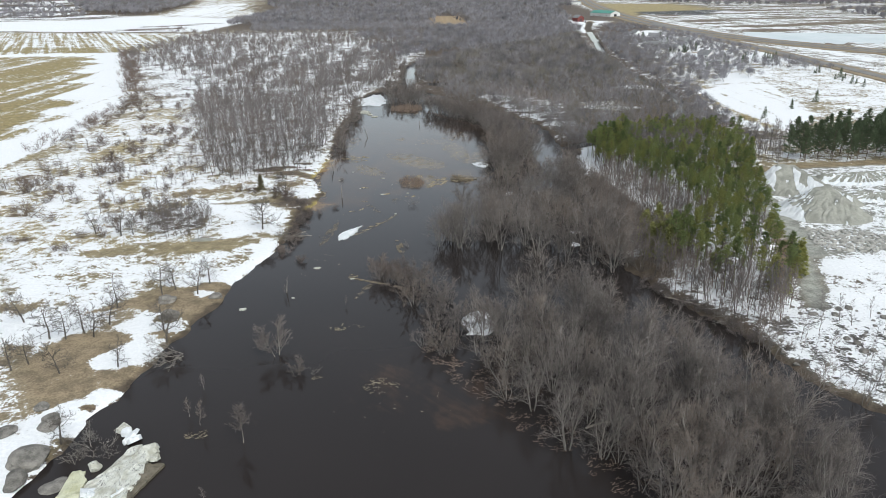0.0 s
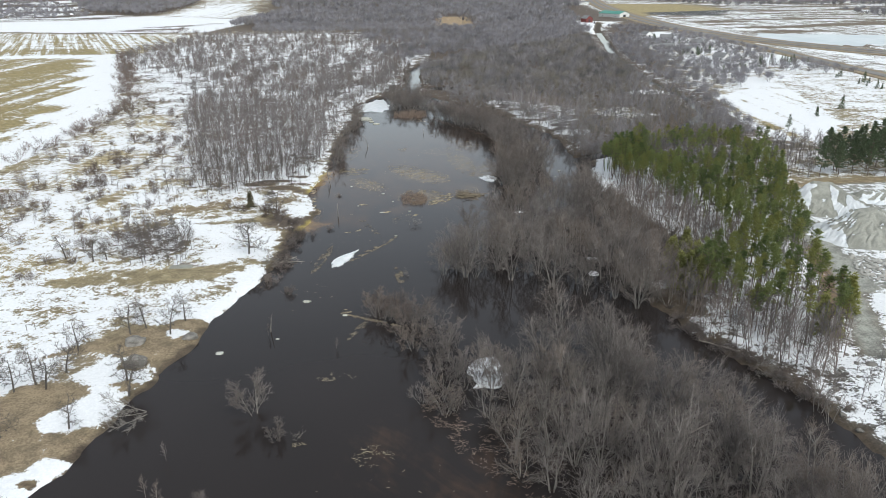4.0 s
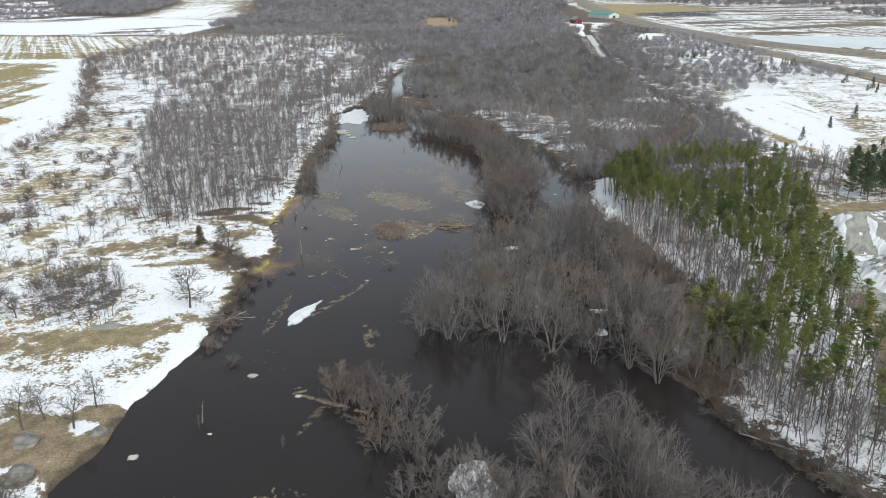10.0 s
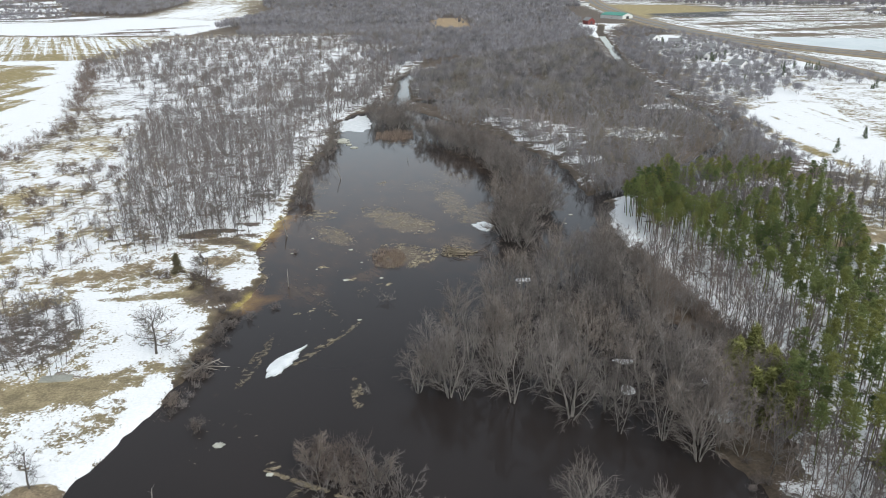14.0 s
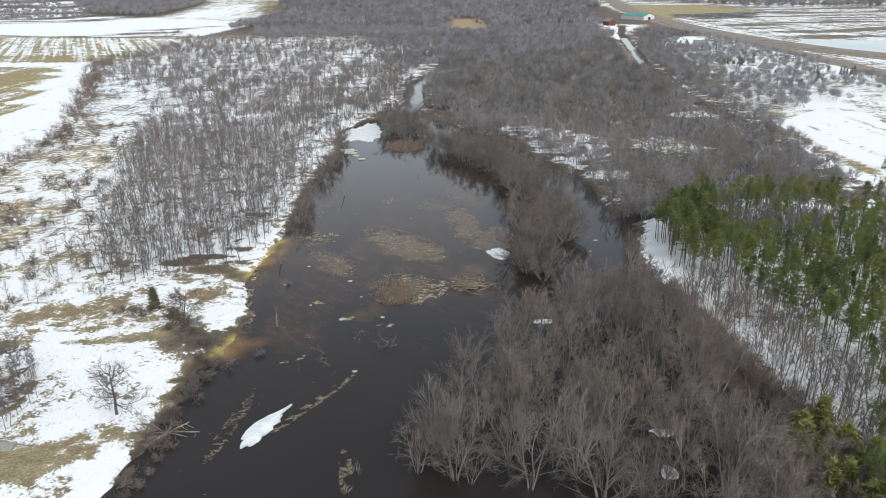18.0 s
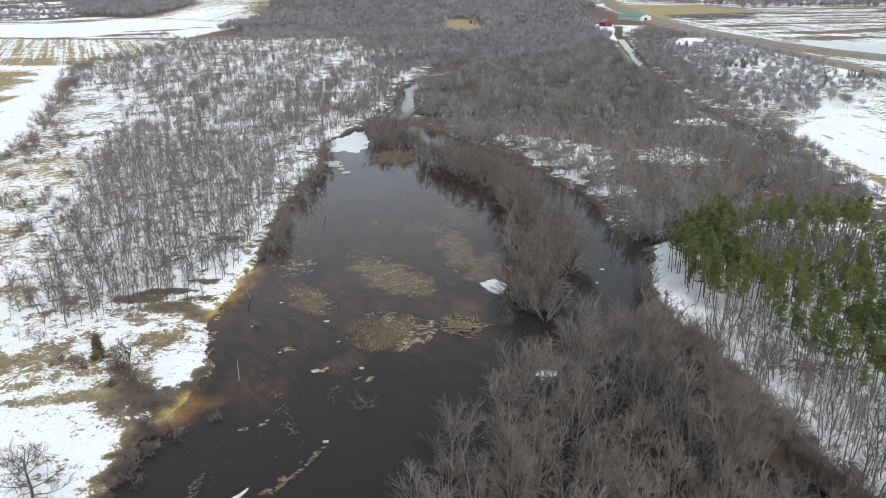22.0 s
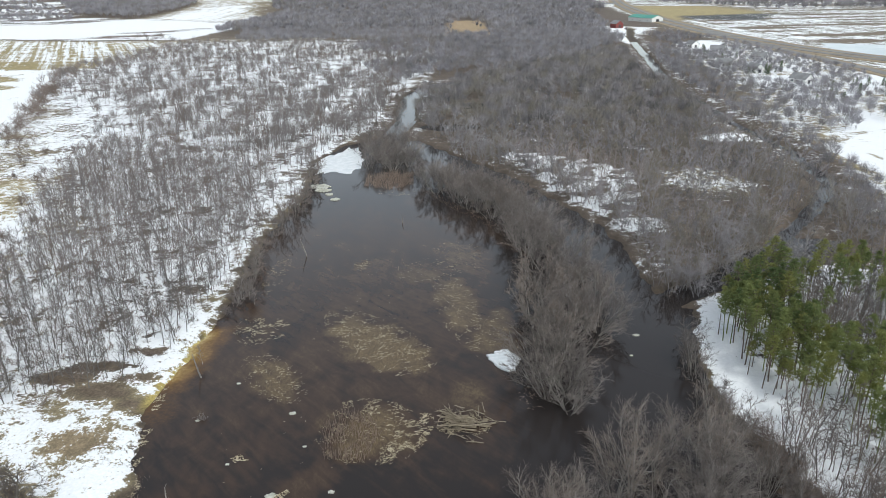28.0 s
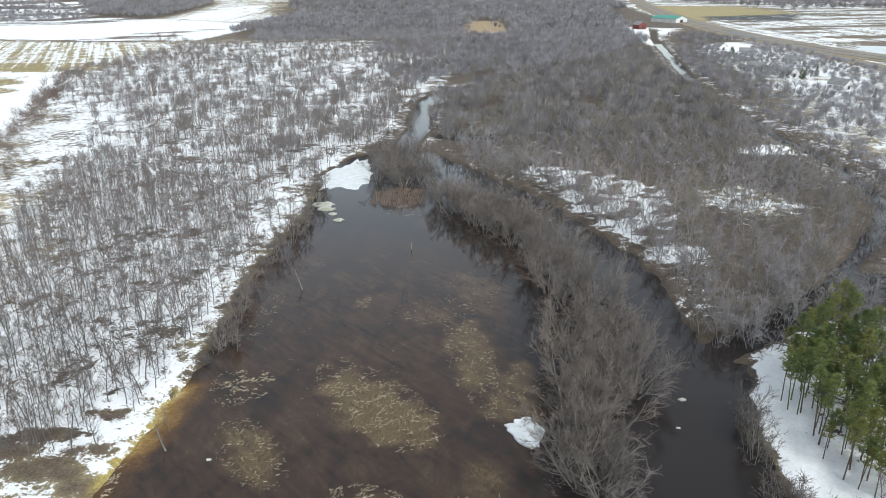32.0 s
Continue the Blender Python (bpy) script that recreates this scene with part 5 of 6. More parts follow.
bits = [(-44, 149, 0.9), (-29.8, 169.4, 1.2), (-32.8, 151.3, 0.5), (-16.8, 235.5, 1.0), (-25.2, 242.7, 0.4), (-8.1, 236.4, 0.6), (-33.7, 254.2, 0.5), (-17.9, 256.3, 0.8),
        (-14.1, 247.1, 0.4), (-11.4, 213.4, 0.6), (-20, 162, 0.7), (45, 276, 0.5), (48, 284.5, 0.9), (-30, 266, 0.5), (26, 232, 0.5)]
bits[0] = (-43.2, 145.6, 1.1)
for k, (x, y, r) in enumerate(bits):
    o = [(x + r * math.cos(a) * 0.8, y + r * math.sin(a) * 0.65) for a in (0.3, 1.2, 2.4, 3.3, 4.3, 5.4)]
    centred("ice_fragment", "small white ice fragment floating on dark water", "ice", slab(o, 0.16, 60 + k, 0.2, 0.3, 2), M_OLDICE, "floating ice fragments")


def sticks(rng, centre, n, length, radius, spread, flat=0.12, tilt=None):
    """A heap of n tapered sticks as triangles."""
    c = rng.normal(0, 1, (n, 3)) * spread + centre
    a = rng.uniform(0, 6.28, n) if tilt is None else rng.normal(tilt, 0.35, n)
    ln = length * rng.uniform(0.4, 1.2, n)
    d = np.stack([np.cos(a), np.sin(a), rng.normal(0, flat, n)], 1) * ln[:, None] / 2
    return tubes(c - d, c + d, radius * rng.uniform(0.5, 1.3, n), radius * 0.4, 4)


def logs_thing(name, label, category, base, rows, material, part_name="log", group=""):
    """A heap whose larger pieces are parts of their own."""
    top = new(name)
    top.location = base
    tagged(top, label, category, group)
    for v, t in rows:
        p = new(part_name, mesh_of(part_name, v, t, material))
        p.parent = top
    return top


def bent_log(r, length, radius, turn, at_place, tilt=0.0):
    """One crooked log with a few broken side branches."""
    w = Wood(int(r.integers(1e6)))
    d = np.array([math.cos(turn), math.sin(turn), tilt])
    pts, dirs = w.line(at_place, d, length, radius, radius * 0.45, 5, 0.0, 0.08, w.stem)
    for p, dd, u in w.sprout(pts, dirs, 4, 0.4, 0.6):
        w.line(p, dd, length * 0.22, radius * 0.35, radius * 0.1, 2, 0.02, 0.2, w.limb)
    return whole(w.meshes(6))


M_LOG = plain("stained_driftwood", (0.10, 0.078, 0.052), (0.36, 0.30, 0.215), 0.9)
heap = [bent_log(rng, rng.uniform(3.5, 6.8), rng.uniform(0.12, 0.22), rng.normal(2.95, 0.22), (rng.normal(2.6, 1.3), rng.normal(0, 1.6), rng.uniform(0.1, 0.7)), rng.normal(0, 0.04)) for k in range(13)]
heap += [bent_log(rng, rng.uniform(1.2, 3.6), rng.uniform(0.04, 0.1), rng.normal(2.8, 0.6), (rng.normal(0.6, 2.4), rng.normal(0, 1.9), rng.uniform(0.0, 0.8)), rng.normal(0, 0.12)) for k in range(60)]
logs_thing("log_pile", "tangled heap of weathered driftwood logs in shallow water", "driftwood", (11.5, 253, 0.0), heap, M_LOG)
toppled = tree_kinds("dead_tree", "bleached dead tree lying in the water by the bank", "driftwood", "toppled dead trees", [maple(701, 7.5, 3, 8, 6, 8, 0.55, 0.026)], M_DEAD, M_BARK)[0]
toppled.matrix_basis = at(-50.5, 124.0, -0.9, 0.9, 0.5, 1.3)
copy_thing(toppled, at(-40.6, 193.2, 4.9, 0.75, 0.5, 1.35))
copy_thing(toppled, at(61.5, 136.5, 0.5, 0.9, 0.6, 1.3))
dead_bush = tree_kinds("dead_branches", "grey dead branches sticking up from open water", "driftwood", "drowned branches", [shrub(711, 3.6, 6, 3, 0.024)], M_DEAD, M_DEAD, "stem")[0]
dead_bush.matrix_basis = at(-6.1, 223.2, 0.4, 1.0, 0.0, 0.35)
for x, y, turn, size in ((-54.5, 93.5, 0.3, 0.95), (-52.6, 95.4, 2.0, 0.8), (-56.0, 91.6, 4.2, 0.9), (-51.4, 93.2, 1.1, 0.6)):
    copy_thing(dead_bush, at(x, y, turn, size, 0.1, 0.5))
copy_thing(toppled, at(-55.5, 95.5, 3.9, 0.55, 0.5, 1.25))
copy_thing(dead_bush, at(-22.5, 117.2, 1.4, 0.55, 0.0, 0.2))
copy_thing(dead_bush, at(-7.5, 184, 2.4, 0.6, 0.0, 0.3))
for x, y, ln, turn, lab in [(-40, 194, 10, 0.15, "fallen grey tree reaching from the bank into the water"), (-42, 190, 8, 0.9, "weathered log lying on the bank"), (36.5, 115, 11, 0.2, "bleached dead trunk over flooded ground"),
                            (33, 118, 9, 1.5, "dark drowned trunk in flood water"), (25, 98, 9, 0.5, "bleached fallen trunk among flooded maples"), (60, 142, 8, 2.2, "fallen trunk along the east bank"), (-66, 190, 7, 0.1, "log lying on dry grass")]:
    z = max(0.1, float(height(np.array([x]), np.array([y]))[0]) + 0.15)
    logs_thing("fallen_tree", lab, "driftwood", (x, y, z), [bent_log(rng, ln * q, 0.2 * q, turn + rng.normal(0, 0.25), (0, rng.normal(0, 0.3), 0), 0.04) for q in (1, 0.6, 0.45)], M_DEAD, "trunk")

drowned = tree_kinds("drowned_tree", "small leafless tree standing alone in open water", "tree", "drowned trees", [slender(500, 8.0, 40, 10, 0.034), maple(501, 8.8, 2, 11, 7, 9, 0.22, 0.034), slender(502, 5.5, 20, 7, 0.026), slender(503, 3.6, 18, 7, 0.026), maple(504, 3.4, 5, 7, 5, 7, 0.5, 0.028)], M_DEAD, M_TWIG)
spots = [(-31, 96, 0, 1.0), (-31, 124, 1, 0.95), (-39.5, 101, 2, 0.9), (-42, 103.5, 3, 1.0), (-42, 112, 3, 0.9), (-26, 117.5, 4, 1.0), (-20, 147, 3, 0.7), (-35, 153, 3, 0.8), (-33, 82, 2, 0.6), (-13, 163, 1, 0.75), (-39, 273, 2, 0.8), (-36, 300, 2, 0.9), (-38, 303, 1, 0.6)]
used = set()
for x, y, k, size in spots:
    m = at(x, y, rng.uniform(0, 6.28), size, 0.0)
    if k in used:
        copy_thing(drowned[k], m)
    else:
        drowned[k].matrix_basis = m
        used.add(k)


def snag(name, label, x, y, tall, lean, turn):
    r = np.random.default_rng(int(abs(x * 10 + y)))
    w = Wood(int(abs(x * 7 + y * 3)))
    pts, dirs = w.line((0, 0, -0.8), (math.cos(turn) * lean, math.sin(turn) * lean, 1), tall + 0.8, 0.05 * tall ** 0.5 + 0.08, 0.05, 5, 0, 0.05, w.stem)
    for p, dd, u in w.sprout(pts, dirs, 5, 0.35, 0.6):
        w.line(p, dd, tall * 0.2, 0.04, 0.012, 2, 0.02, 0.2, w.limb)
    rows, w.limb = w.limb, []
    trunk = chain([w.stem[0][0]] + [q[1] for q in w.stem], [w.stem[0][2]] + [q[3] for q in w.stem], 6)
    limbs = [chain([a[0], a[1], c[1]], [a[2], a[3], c[3]], 3) for a, c in zip(rows[::2], rows[1::2])]
    ob = thing(name, label, "dead tree", [("trunk", mesh_of("trunk", *trunk, M_BARK))] + [("branch", mesh_of("branch", *vt, M_BARK)) for vt in limbs], group="dead snags")
    ob.location = (x, y, 0)
    return ob


snag("snag", "leaning dead trunk standing in the flooded pond", -29.5, 330, 5.5, 0.25, 2.8)
snag("snag", "dark broken stump in open water", -5.6, 357.5, 2.2, 0.1, 1.0)
snag("snag", "bare dead stem beside the yellow stained shore", -37.5, 268, 5.0, 0.15, 2.5)
snag("snag", "thin dead stem rising from the water", -35, 154.5, 4.0, 0.1, 1.2)
snag("snag", "thin dead stem rising from shallow water", -30.5, 232, 4.0, 0.1, 2.0)


# ---- reeds, straw and rafts of litter ----
def reeds(name, label, outline, gap, tall, seed, material):
    r = np.random.default_rng(seed)
    p = scatter(r, outline, gap)
    p = p[wobble(p[:, 0], p[:, 1], 5) + 0.5 * wobble(p[:, 1], p[:, 0], 2) > -0.35]
    p3 = np.concatenate([p, np.full((len(p), 1), -0.3)], 1)
    d = np.stack([r.normal(0, 0.22, len(p)), r.normal(0, 0.22, len(p)), np.ones(len(p))], 1)
    q = p3 + d * tall * r.uniform(0.6, 1.2, (len(p), 1))
    return single(name, label, "reeds", mesh_of(name, *spikes(p3, q, 0.045), material), kind="stuff")


reeds("reed_bed", "tall dry red-brown reeds in front of the flooded trees", [(-22, 398), (-12, 394), (-4, 399), (-5, 414), (-13, 417), (-22, 412)], 0.42, 2.4, 1, M_REED)
reeds("reed_bed", "low dry brown reeds on a silt bank", [(-12, 254), (-10.5, 244), (-4, 243), (-2, 249), (-4, 255), (-9, 257)], 0.33, 1.7, 2, M_REED)
reeds("bank_grass", "dry tan grass tufts along the west waterline", [(-44, 176), (-40, 176), (-39.5, 214), (-35.5, 226), (-36, 240), (-40, 240), (-40, 226), (-43.5, 212)], 0.45, 0.7, 3, M_REED)
reeds("bank_grass", "dry rust-brown weeds below the leafless strip", [(0, 396), (16, 368), (27, 350), (32, 324), (29, 322), (24, 348), (13, 365), (-2, 394)], 0.55, 0.9, 4, M_REED)


def litter(name, label, patches, seed, material, size=0.55, thick=0.04):
    """Short curved stalks floating flat: patches are centre, half-widths, turn, count."""
    r = np.random.default_rng(seed)
    parts = []
    for cx, cy, rx, ry, turn, n in patches:
        rad, a = np.sqrt(r.uniform(0, 1, n)), r.uniform(0, 6.28, n)
        u, v = rad * np.cos(a) * rx, rad * np.sin(a) * ry
        c, s = math.cos(radians(turn)), math.sin(radians(turn))
        x, y = cx + u * c - v * s, cy + u * s + v * c
        keep = wobble(x, y, 5) + 0.6 * wobble(x + 30, y, 2.2) > -0.1
        x, y = x[keep], y[keep]
        k = len(x)
        b = r.normal(0.15, 0.9, k)
        ln = size * r.uniform(0.4, 1.7, k)
        p = np.stack([x, y, np.full(k, 0.03)], 1)
        d = np.stack([np.cos(b), np.sin(b), np.zeros(k)], 1) * ln[:, None]
        e = np.stack([np.cos(b + 0.7), np.sin(b + 0.7), np.zeros(k)], 1) * ln[:, None] * 0.5
        w = r.uniform(0.35, 1.0, k) * thick
        parts += [tubes(p - d / 2, p + d / 2, w * 0.7, w), spikes(p + d / 2, p + d / 2 + e, w)]
    return single(name, label, "floating litter", mesh_of(name, *join(parts), material), kind="stuff")


M_DRIFT = plain("brown_drift_stalks", (0.16, 0.125, 0.08), (0.40, 0.34, 0.24), 0.7)
litter("floating_straw", "pale broken stalks floating over the silt banks",
       [(-6, 284, 17, 6.5, -46, 1250), (-4, 251, 9, 9, 0, 520), (2.2, 249.5, 3.2, 7.5, -25, 620), (-4, 258.5, 6, 2.2, -10, 330), (-35, 318, 2.5, 13, 0, 272), (-33, 287, 4, 7, 20, 289), (11, 298, 5, 20, 10, 408), (18, 285, 6, 12, 0, 221), (-14, 324, 2, 4, 0, 102), (3, 320, 9, 8, 0, 221), (12, 330, 8, 12, 0, 187),
        (-24, 268, 11, 5, -56, 320), (-10, 390, 7, 4, 0, 136), (-9.8, 112, 3.4, 3, 0, 153), (-15, 300, 14, 22, 0, 70), (-20, 240, 12, 16, 0, 30), (-5, 105, 14, 14, 0, 30), (-19, 136, 4, 1.6, 0, 119), (-22, 115, 1.2, 2, 0, 51), (-39.5, 98.5, 2, 1.5, 0, 68), (11.5, 253, 4.6, 3.2, 0, 620)], 31, M_STRAW, 0.3)
litter("reed_mats", "curled pale reed mats washed up on the silt", [(-6, 281, 16, 7, -50, 420), (-4, 251, 9, 9, 0, 260), (2.5, 250, 3, 7, -25, 300), (-30, 288, 4.5, 5.5, 40, 330), (11, 298, 5, 18, 10, 170), (18, 285, 6, 10, 0, 90), (-15.9, 236.5, 1.4, 1.6, 0, 120), (-7.1, 232.6, 2.0, 1.0, 0, 130),
        (-43.2, 262, 1.0, 5, 10, 120), (-40.5, 248, 1.0, 6, 12, 160), (-37.6, 236, 1.0, 5, 10, 120), (-23, 218.5, 0.6, 4, -62, 110), (-23.5, 244, 1.6, 0.9, 0, 50), (-24, 268, 9, 4, -56, 90)], 34, M_STRAW, 0.36, 0.065)
litter("floating_litter", "drifting lines of brown twigs and leaf litter",
       [(-17, 203, 0.9, 11, -32, 839), (-30, 196, 1.3, 10, -8, 484), (-9, 184, 1.0, 6, 10, 452), (-14, 159.5, 0.5, 8, 64, 839), (-20, 164, 1.2, 1.0, 0, 290), (-16.5, 155, 0.8, 5, -20, 161), (-20, 222, 1.2, 9, 25, 120), (-12, 230, 1.5, 6, 0, 80), (-24, 212, 10, 12, 0, 40), (-30, 172, 6, 8, 0, 40)], 32, M_DRIFT, 0.3)
litter("leaf_litter", "rust-brown leaf litter washed against the flooded trees", [(8, 113, 4, 10, 35, 800), (1, 124, 3, 6, 20, 420), (18, 98, 4, 8, 40, 560), (28, 86, 4, 7, 40, 360), (14, 126, 5, 8, 20, 300), (24, 262, 3, 5, 0, 120), (29, 335, 2, 14, 8, 200), (20, 362, 2, 10, 30, 160)], 33, M_REED, 0.35)


# ---- rocks ----
def rock(seed, flat=0.6, fine=3, jag=0.02, material=None):
    r = np.random.default_rng(seed)
    bm = bmesh.new()
    bmesh.ops.create_icosphere(bm, subdivisions=fine, radius=1.0)
    ph = r.uniform(0, 6.28, 6)
    for v in bm.verts:
        c = v.co
        k = 1 + 0.16 * math.sin(2.3 * c.x + ph[0]) + 0.14 * math.sin(2.9 * c.y + ph[1]) + 0.1 * math.sin(4.1 * c.z + 2 * c.x + ph[2]) + r.normal(0, jag)
        v.co = Vector((c.x * k * 1.25, c.y * k, c.z * k * flat))
    me = bpy.data.meshes.new("rock")
    bm.to_mesh(me)
    bm.free()
    me.materials.append(material or M_ROCK)
    me.polygons.foreach_set("use_smooth", np.zeros(len(me.polygons), bool))
    return me


boulder_meshes = [rock(600 + k, 0.55, 3, 0.035) for k in range(5)]
small_rock = [rock(620 + k, 0.75, 2, 0.09) for k in range(6)]
M_RUBBLE = plain("pale_rubble", (0.26, 0.25, 0.225), (0.50, 0.49, 0.45), 0.6)
rubble = [rock(640 + k, 0.7, 1, 0.14, M_RUBBLE) for k in range(5)]


def put_rock(name, label, me, x, y, size, group, turn):
    ob = single(name, label, "rock", me, group)
    z = float(height(np.array([x]), np.array([y]))[0])
    ob.matrix_basis = Matrix.LocRotScale((x, y, z + 0.12 * size), Euler((0, 0, turn)), (size, size, size))
    return ob


for k, (x, y, size) in enumerate([(-62.9, 91.2, 2.5), (-62.3, 86.8, 1.7), (-56.6, 86.6, 1.9), (-64.0, 100.3, 1.5), (-64.9, 102.3, 1.2), (-68.2, 105.6, 1.1), (-70.5, 97.7, 1.6), (-61.0, 148.8, 1.7), (-57.9, 140.3, 2.0), (-50.9, 151.6, 1.3)]):
    put_rock("boulder", "large rounded grey boulder on the snowy shore", boulder_meshes[k % 5], x, y, size, "shore boulders", 0.7 + k)
shore_rocks = scatter(rng, [(66, 127), (70, 109), (78, 100), (100, 92), (112, 118), (104, 140), (80, 141)], 2.9, 120)
for k, (x, y) in enumerate(shore_rocks):
    put_rock("rock", "dark angular rock half buried in snow", small_rock[k % 6], x, y, rng.uniform(0.2, 0.42) * rng.choice([1.0, 1.0, 1.9]), "rocky shore", rng.uniform(0, 6.28))
shore_trees = scatter(rng, [(68, 126), (72, 108), (80, 100), (104, 94), (112, 118), (100, 136), (80, 138)], 5.0, 50)
forest("shore_saplings", "thin leafless saplings among snowy shore rocks", thin, shore_trees, rng.uniform(0.35, 0.7, len(shore_trees)), rng, M_TWIG2)
pile = scatter(rng, [(103, 176), (108, 191), (115, 187), (126, 184), (124, 172), (112, 170)], 1.15, 230)
for k, (x, y) in enumerate(pile):
    put_rock("rubble_rock", "pale broken rock in the gravel pit", rubble[k % 5], x, y, rng.uniform(0.3, 0.8), "pit rubble", rng.uniform(0, 6.28))


# ---- gravel pit ----
def heap_mesh(crest, radius, snow_from=None, streak=0.0, gap=0.3):
    """A gravel heap round a crest line of (x, y, height), eroded; or the snow that lies on one flank of it."""
    C = np.array(crest, float)
    x0, y0, x1, y1 = C[:, 0].min() - radius - 2, C[:, 1].min() - radius - 2, C[:, 0].max() + radius + 2, C[:, 1].max() + radius + 2
    xs, ys = np.arange(x0, x1, gap), np.arange(y0, y1, gap)
    X, Y = np.meshgrid(xs, ys)
    wx, wy = X + 0.45 * wobble(X, Y, 6), Y + 0.45 * wobble(Y, X, 6)
    Z = np.full(X.shape, -1.0)
    for (ax, ay, ah), (bx, by, bh) in zip(crest, crest[1:]):
        ex, ey = bx - ax, by - ay
        u = np.clip(((wx - ax) * ex + (wy - ay) * ey) / (ex * ex + ey * ey), 0, 1)
        d = np.hypot(wx - ax - u * ex, wy - ay - u * ey)
        h = ah + (bh - ah) * u
        Z = np.maximum(Z, h - C[:, 2].max() * (np.sqrt((d / radius) ** 2 + 0.004) - 0.06))
    mid = np.clip(Z / C[:, 2].max(), 0, 1)
    gy, gx = np.gradient(Z, gap)
    flank = np.clip(5 * mid * (1.1 - mid), 0, 1)
    around = np.arctan2(Y - C[:, 1].mean(), X - C[:, 0].mean())
    gully = np.abs(np.sin(11 * around + 1.6 * wobble(X, Y, 5))) ** 0.7
    rill = np.abs(np.sin(29 * around + 2.4 * wobble(Y, X, 4)))
    Z = Z + (0.14 * wobble(X, Y, 2.6) + 0.08 * wobble(Y, X, 1.3) - 0.45 * (1 - gully) - 0.22 * (1 - rill)) * flank
    cells = Z > -0.45
    if snow_from is not None:
        face = -(gx * math.cos(snow_from) + gy * math.sin(snow_from)) / (C[:, 2].max() / radius)
        run = wobble((X * math.sin(snow_from) - Y * math.cos(snow_from)) * 1.0, mid * 2, 2.0)
        fan = np.sin(34 * around + 2.2 * wobble(X, Y, 7)) + 0.7 * wobble(X, Y, 3)
        cells = (face + 0.1 * wobble(X, Y, 6) + 0.1 * run > 0.5 - 0.25 * streak) & (Z > -0.3) & (mid < 0.93) & ((fan > -0.35) | (mid < 0.35) | (streak < 0.3))
        Z = Z + 0.12
    n = len(xs)
    V = np.stack([X, Y, Z], -1).reshape(-1, 3)
    full = cells[:-1, :-1] & cells[1:, :-1] & cells[:-1, 1:] & cells[1:, 1:]
    r, c = np.nonzero(full)
    k = r * n + c
    T = np.concatenate([np.stack([k, k + 1, k + 1 + n], 1), np.stack([k, k + 1 + n, k + n], 1)])
    used, T = np.unique(T, return_inverse=True)
    return V[used], T.reshape(-1, 3)


for crest, radius, west, streak in [([(118.5, 231, 8.6), (122.5, 230.5, 8.4), (127, 222, 5.5), (132, 211, 3.6)], 10.5, 3.1, 0.1), ([(118, 204.5, 8.0), (121, 205.5, 8.2), (123, 201, 6.4)], 11.5, 2.75, 0.5), ([(139, 238, 2.8), (150, 237, 3.4), (166, 242, 3.0)], 7.0, 4.6, 0.5), ([(139, 219, 2.2), (150, 216, 2.0)], 6.0, 4.2, 0.5)]:
    x, y = crest[0][:2]
    g = float(height(np.array([x]), np.array([y]))[0])
    local = [(a - x, c - y, h) for a, c, h in crest]
    thing("gravel_pile", "eroded grey-green gravel pile with snow on one flank", "gravel pile", [("gravel_body", mesh_of("gravel_body", *heap_mesh(local, radius), M_GRAVEL, True)), ("snow_cover", mesh_of("snow_cover", *heap_mesh(local, radius, west, streak), M_ICE, True), "patches of white snow")], Matrix.Translation((x, y, g - 0.1)), "pit gravel piles")

# ---- roads, ponds and buildings far off ----
def ribbon(name, label, category, line, width, material, lift, deep=0.3):
    """A road as a raised strip along a line."""
    P = []
    for (a, b) in zip(line, line[1:]):
        for u in np.linspace(0, 1, 12, endpoint=False):
            P.append((a[0] + (b[0] - a[0]) * u, a[1] + (b[1] - a[1]) * u))
    P = np.array(P + [line[-1]], float)
    k = np.ones(9) / 9
    pad = np.concatenate([np.repeat(P[:1], 4, 0), P, np.repeat(P[-1:], 4, 0)])
    P = np.stack([np.convolve(pad[:, 0], k, "valid"), np.convolve(pad[:, 1], k, "valid")], 1)
    t = unit(np.gradient(P, axis=0))
    nrm = np.stack([-t[:, 1], t[:, 0]], 1)
    z = height(P[:, 0], P[:, 1]) + lift
    rows = []
    for off, dz in ((-width / 2 - 1, -deep - lift), (-width / 2, 0), (width / 2, 0), (width / 2 + 1, -deep - lift)):
        rows.append(np.concatenate([P + nrm * off, (z + dz)[:, None]], 1))
    n = len(P)
    V = np.concatenate(rows)
    F = [(r * n + i, (r + 1) * n + i, (r + 1) * n + i + 1, r * n + i + 1) for r in range(3) for i in range(n - 1)]
    return tagged(new(name, mesh_of(name, V, np.array(F)[:, ::-1], material)), label, category, kind="structure")


M_ROAD = plain("pale_asphalt", (0.17, 0.16, 0.15), (0.26, 0.25, 0.235), 0.05)
M_VERGE = plain("dry_verge", (0.22, 0.165, 0.10), (0.34, 0.27, 0.17), 0.05)
M_POND = plain("pond_ice", (0.50, 0.57, 0.59), (0.68, 0.72, 0.73), 0.02, 0.35, 0.1)
highway = [(520, 2500), (430, 2000), (375, 1560), (351, 1344), (338, 1080), (352, 860), (411, 660), (560, 420), (800, 200)]
ribbon("verge", "wide dry grass verge under the highway", "verge", highway, 46, M_VERGE, 0.6, 1.0)
ribbon("road", "pale grey carriageway of a distant highway", "road", [(x - 9, y) for x, y in highway], 9, M_ROAD, 0.9)
ribbon("road", "pale grey carriageway of a distant highway", "road", [(x + 9, y) for x, y in highway], 9, M_ROAD, 0.9)
side = [(345, 1150), (334, 960), (330, 800), (318, 560), (305, 400), (300, 250)]
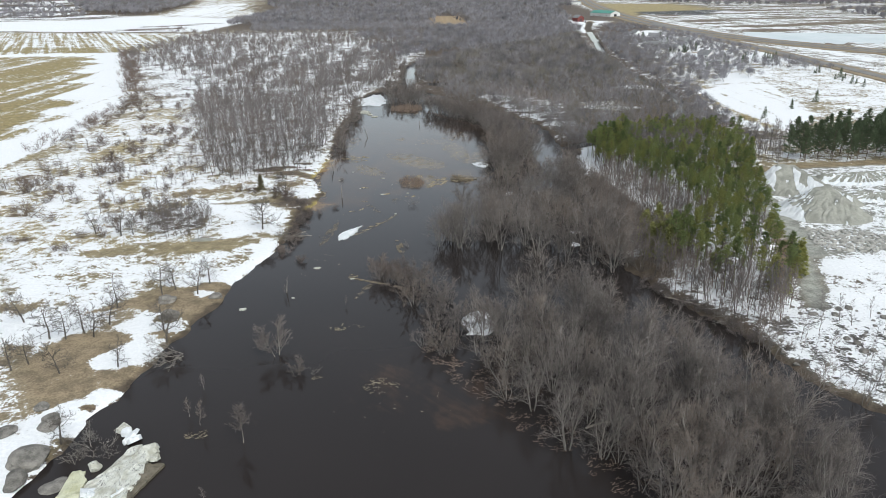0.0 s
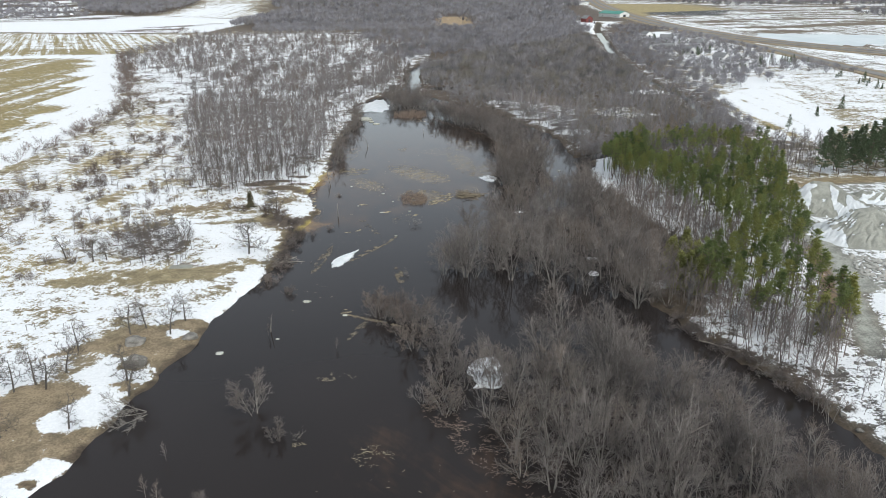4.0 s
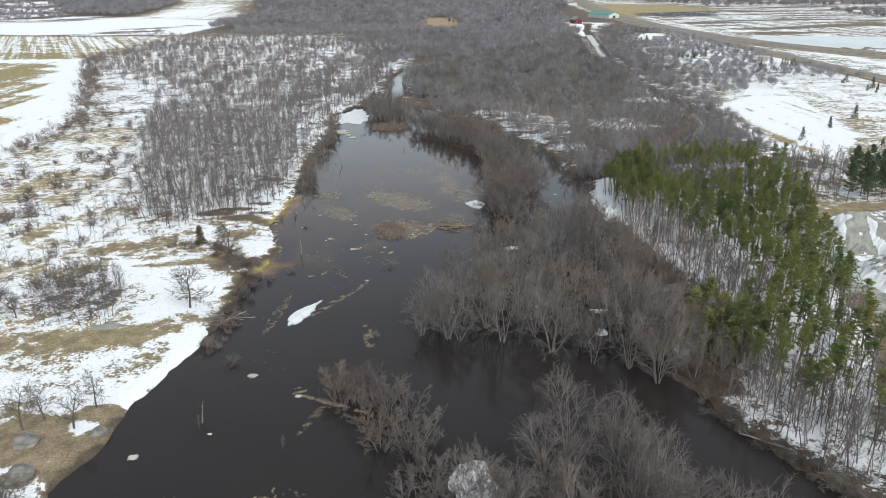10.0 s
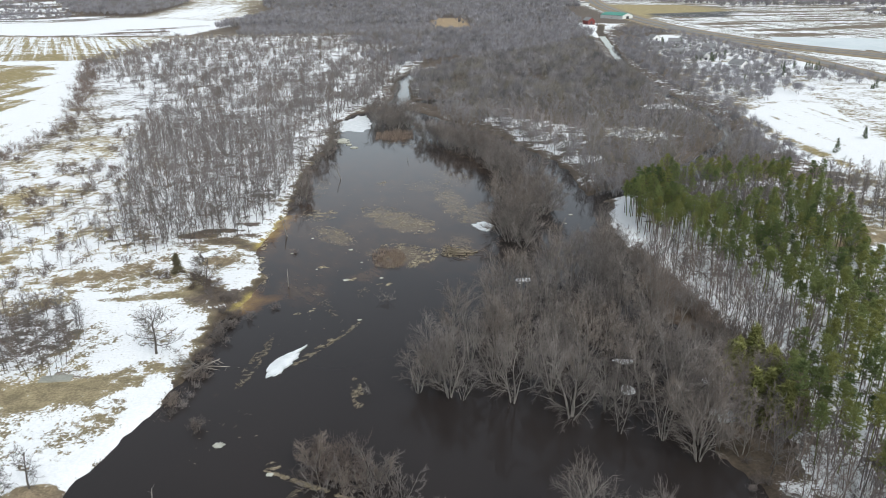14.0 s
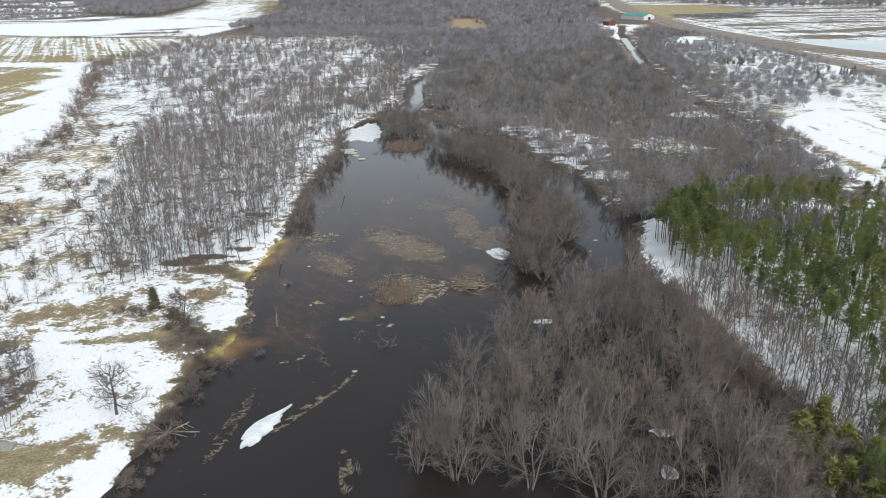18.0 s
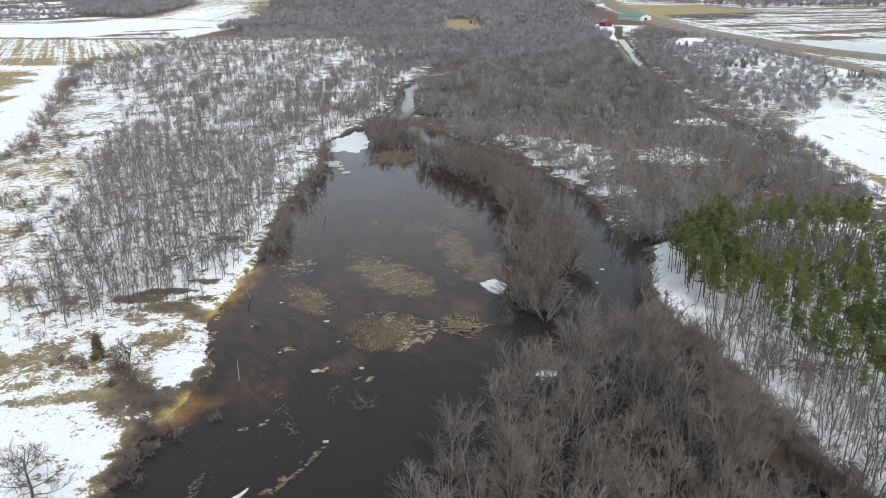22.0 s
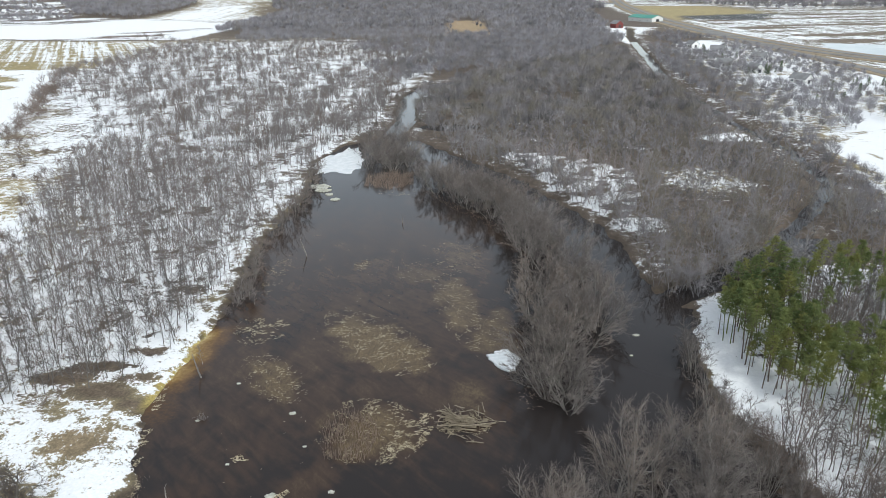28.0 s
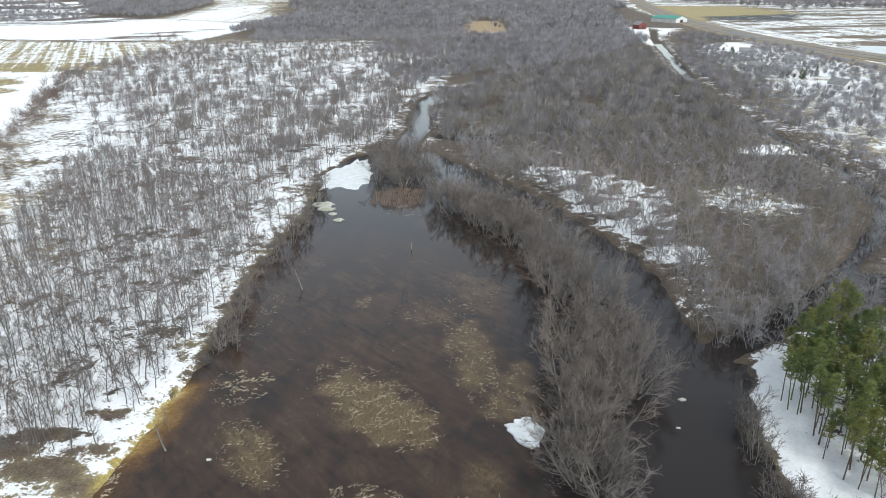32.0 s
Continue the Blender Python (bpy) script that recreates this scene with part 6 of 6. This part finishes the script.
ribbon("verge", "dry grass verge along the side road", "verge", side, 20, M_VERGE, 0.5, 1.0)
ribbon("road", "grey side road running beside the fields", "road", side, 8, M_ROAD, 0.8)
for o in ([(372, 745), (385, 900), (400, 935), (470, 905), (560, 880), (640, 800), (620, 700), (480, 690), (420, 700)], [(342, 700), (352, 740), (366, 700), (385, 650), (375, 610), (352, 640)]):
    V, T = slab(o, 1.6, 70, 0.02, 0.02, 3)
    V[:, 2] += 0.6
    tagged(new("frozen_pond", mesh_of("frozen_pond", V, T, M_POND)), "pale green frozen pond beside the highway", "pond", kind="structure")


def box(x0, x1, y0, y1, z0, z1):
    V = np.array([(x, y, z) for z in (z0, z1) for x, y in ((x0, y0), (x1, y0), (x1, y1), (x0, y1))], float)
    F = np.array([(0, 3, 2, 1), (4, 5, 6, 7), (0, 1, 5, 4), (1, 2, 6, 5), (2, 3, 7, 6), (3, 0, 4, 7)])
    return V, F


def gable(w, l, eave, ridge, over):
    """A pitched roof of two thick slopes along y."""
    V, F = [], []
    for s in (-1, 1):
        n = len(V)
        a, b, t = s * (w / 2 + over), 0.0, 0.25
        ez = eave - over * (ridge - eave) / (w / 2)
        V += [(a, -l / 2 - over, ez), (b, -l / 2 - over, ridge), (b, l / 2 + over, ridge), (a, l / 2 + over, ez), (a, -l / 2 - over, ez + t), (b, -l / 2 - over, ridge + t), (b, l / 2 + over, ridge + t), (a, l / 2 + over, ez + t)]
        F += [tuple(i + n for i in f) for f in ((0, 1, 2, 3), (7, 6, 5, 4), (0, 4, 5, 1), (1, 5, 6, 2), (2, 6, 7, 3), (3, 7, 4, 0))]
    return np.array(V, float), np.array(F)


def building(name, label, category, x, y, turn, w, l, eave, ridge, wall, roof, door=None):
    V, F = box(-w / 2, w / 2, -l / 2, l / 2, -0.5, eave)
    n = len(V)
    ends = np.array([(-w / 2, s * l / 2, eave) for s in (-1, 1)] + [(w / 2, s * l / 2, eave) for s in (-1, 1)] + [(0, s * l / 2, ridge) for s in (-1, 1)], float)
    T = np.concatenate([F[:, [0, 1, 2]], F[:, [0, 2, 3]], np.array([(n, n + 2, n + 4), (n + 1, n + 5, n + 3)])])
    parts = [("wall", mesh_of("wall", np.concatenate([V, ends]), T, wall)), ("roof", mesh_of("roof", *gable(w, l, eave, ridge, 0.5), roof))]
    parts.append(("door", mesh_of("door", *box(-w * 0.13, w * 0.13, -l / 2 - 0.12, -l / 2 + 0.1, -0.4, eave * 0.75), door or M_DARK), "wide dark door"))
    for u in (-0.3, 0.0, 0.3):
        parts.append(("window", mesh_of("window", *box(-w / 2 - 0.1, -w / 2 + 0.1, u * l - 0.7, u * l + 0.7, 1.0, 2.3), M_DARK), "dark window"))
    g = float(height(np.array([x]), np.array([y]))[0])
    return thing(name, label, category, parts, Matrix.LocRotScale((x, y, g), Euler((0, 0, turn)), (1, 1, 1)), "far buildings")


M_RED = plain("red_boards", (0.15, 0.04, 0.036), (0.22, 0.06, 0.052), 0.5)
M_WHITE = plain("white_siding", (0.62, 0.62, 0.60), (0.76, 0.76, 0.74), 0.5)
M_GREENROOF = plain("green_metal", (0.06, 0.26, 0.20), (0.10, 0.34, 0.27), 0.2, 0.5)
M_GREYROOF = plain("grey_shingles", (0.16, 0.16, 0.16), (0.28, 0.28, 0.28), 0.4)
M_DARK = plain("dark_opening", (0.03, 0.03, 0.035), (0.06, 0.06, 0.065), 0.5)
building("barn", "red wooden barn with a grey roof on snowy ground", "barn", 243, 1200, 0.4, 12, 15, 6, 10, M_RED, M_GREYROOF)
building("metal_shed", "long pale shed with a green metal roof", "shed", 322, 1350, 0.55, 24, 52, 6, 10, M_WHITE, M_GREENROOF)
for k, (x, y, turn) in enumerate([(256, 905, 0.3), (262, 850, 1.2), (238, 700, 0.2), (228, 735, 1.0), (245, 640, 0.5), (274, 780, 0.8)]):
    building("house", "white house with a grey gable roof among trees", "house", x, y, turn, 8.5, 12, 3.4, 6.5, M_WHITE, M_GREYROOF)
for k, (x, y, l) in enumerate([(325, 1990, 50), (352, 1960, 70), (384, 1985, 44), (300, 1930, 36)]):
    building("warehouse", "long low white building beside the highway", "warehouse", x, y, 1.5, 22, l, 5, 7, M_WHITE, M_GREYROOF)

# ---- small things on the west bank ----
slab_v, slab_f = box(-2.8, 2.8, -1.0, 1.0, -0.2, 0.35)
deck = single("concrete_slab", "flat weathered slab lying in dry grass", "slab", mesh_of("concrete_slab", slab_v, slab_f, M_GRAVEL))
deck.matrix_basis = at(-65, 188.5, 0.1)
arch = new("garden_arch")
arch.matrix_basis = at(-85, 154, 0.3)
tagged(arch, "small rusty metal arch standing in the snowy grass", "arch")
for pname, a, b in (("post", (-0.8, 0, -0.2), (-0.8, 0, 1.3)), ("post", (0.8, 0, -0.2), (0.8, 0, 1.3)), ("rail", (-0.85, 0, 1.3), (0.85, 0, 1.3))):
    p = new(pname, mesh_of(pname, *tubes([a], [b], 0.06, 0.06, 6), M_SHRUB))
    p.parent = arch
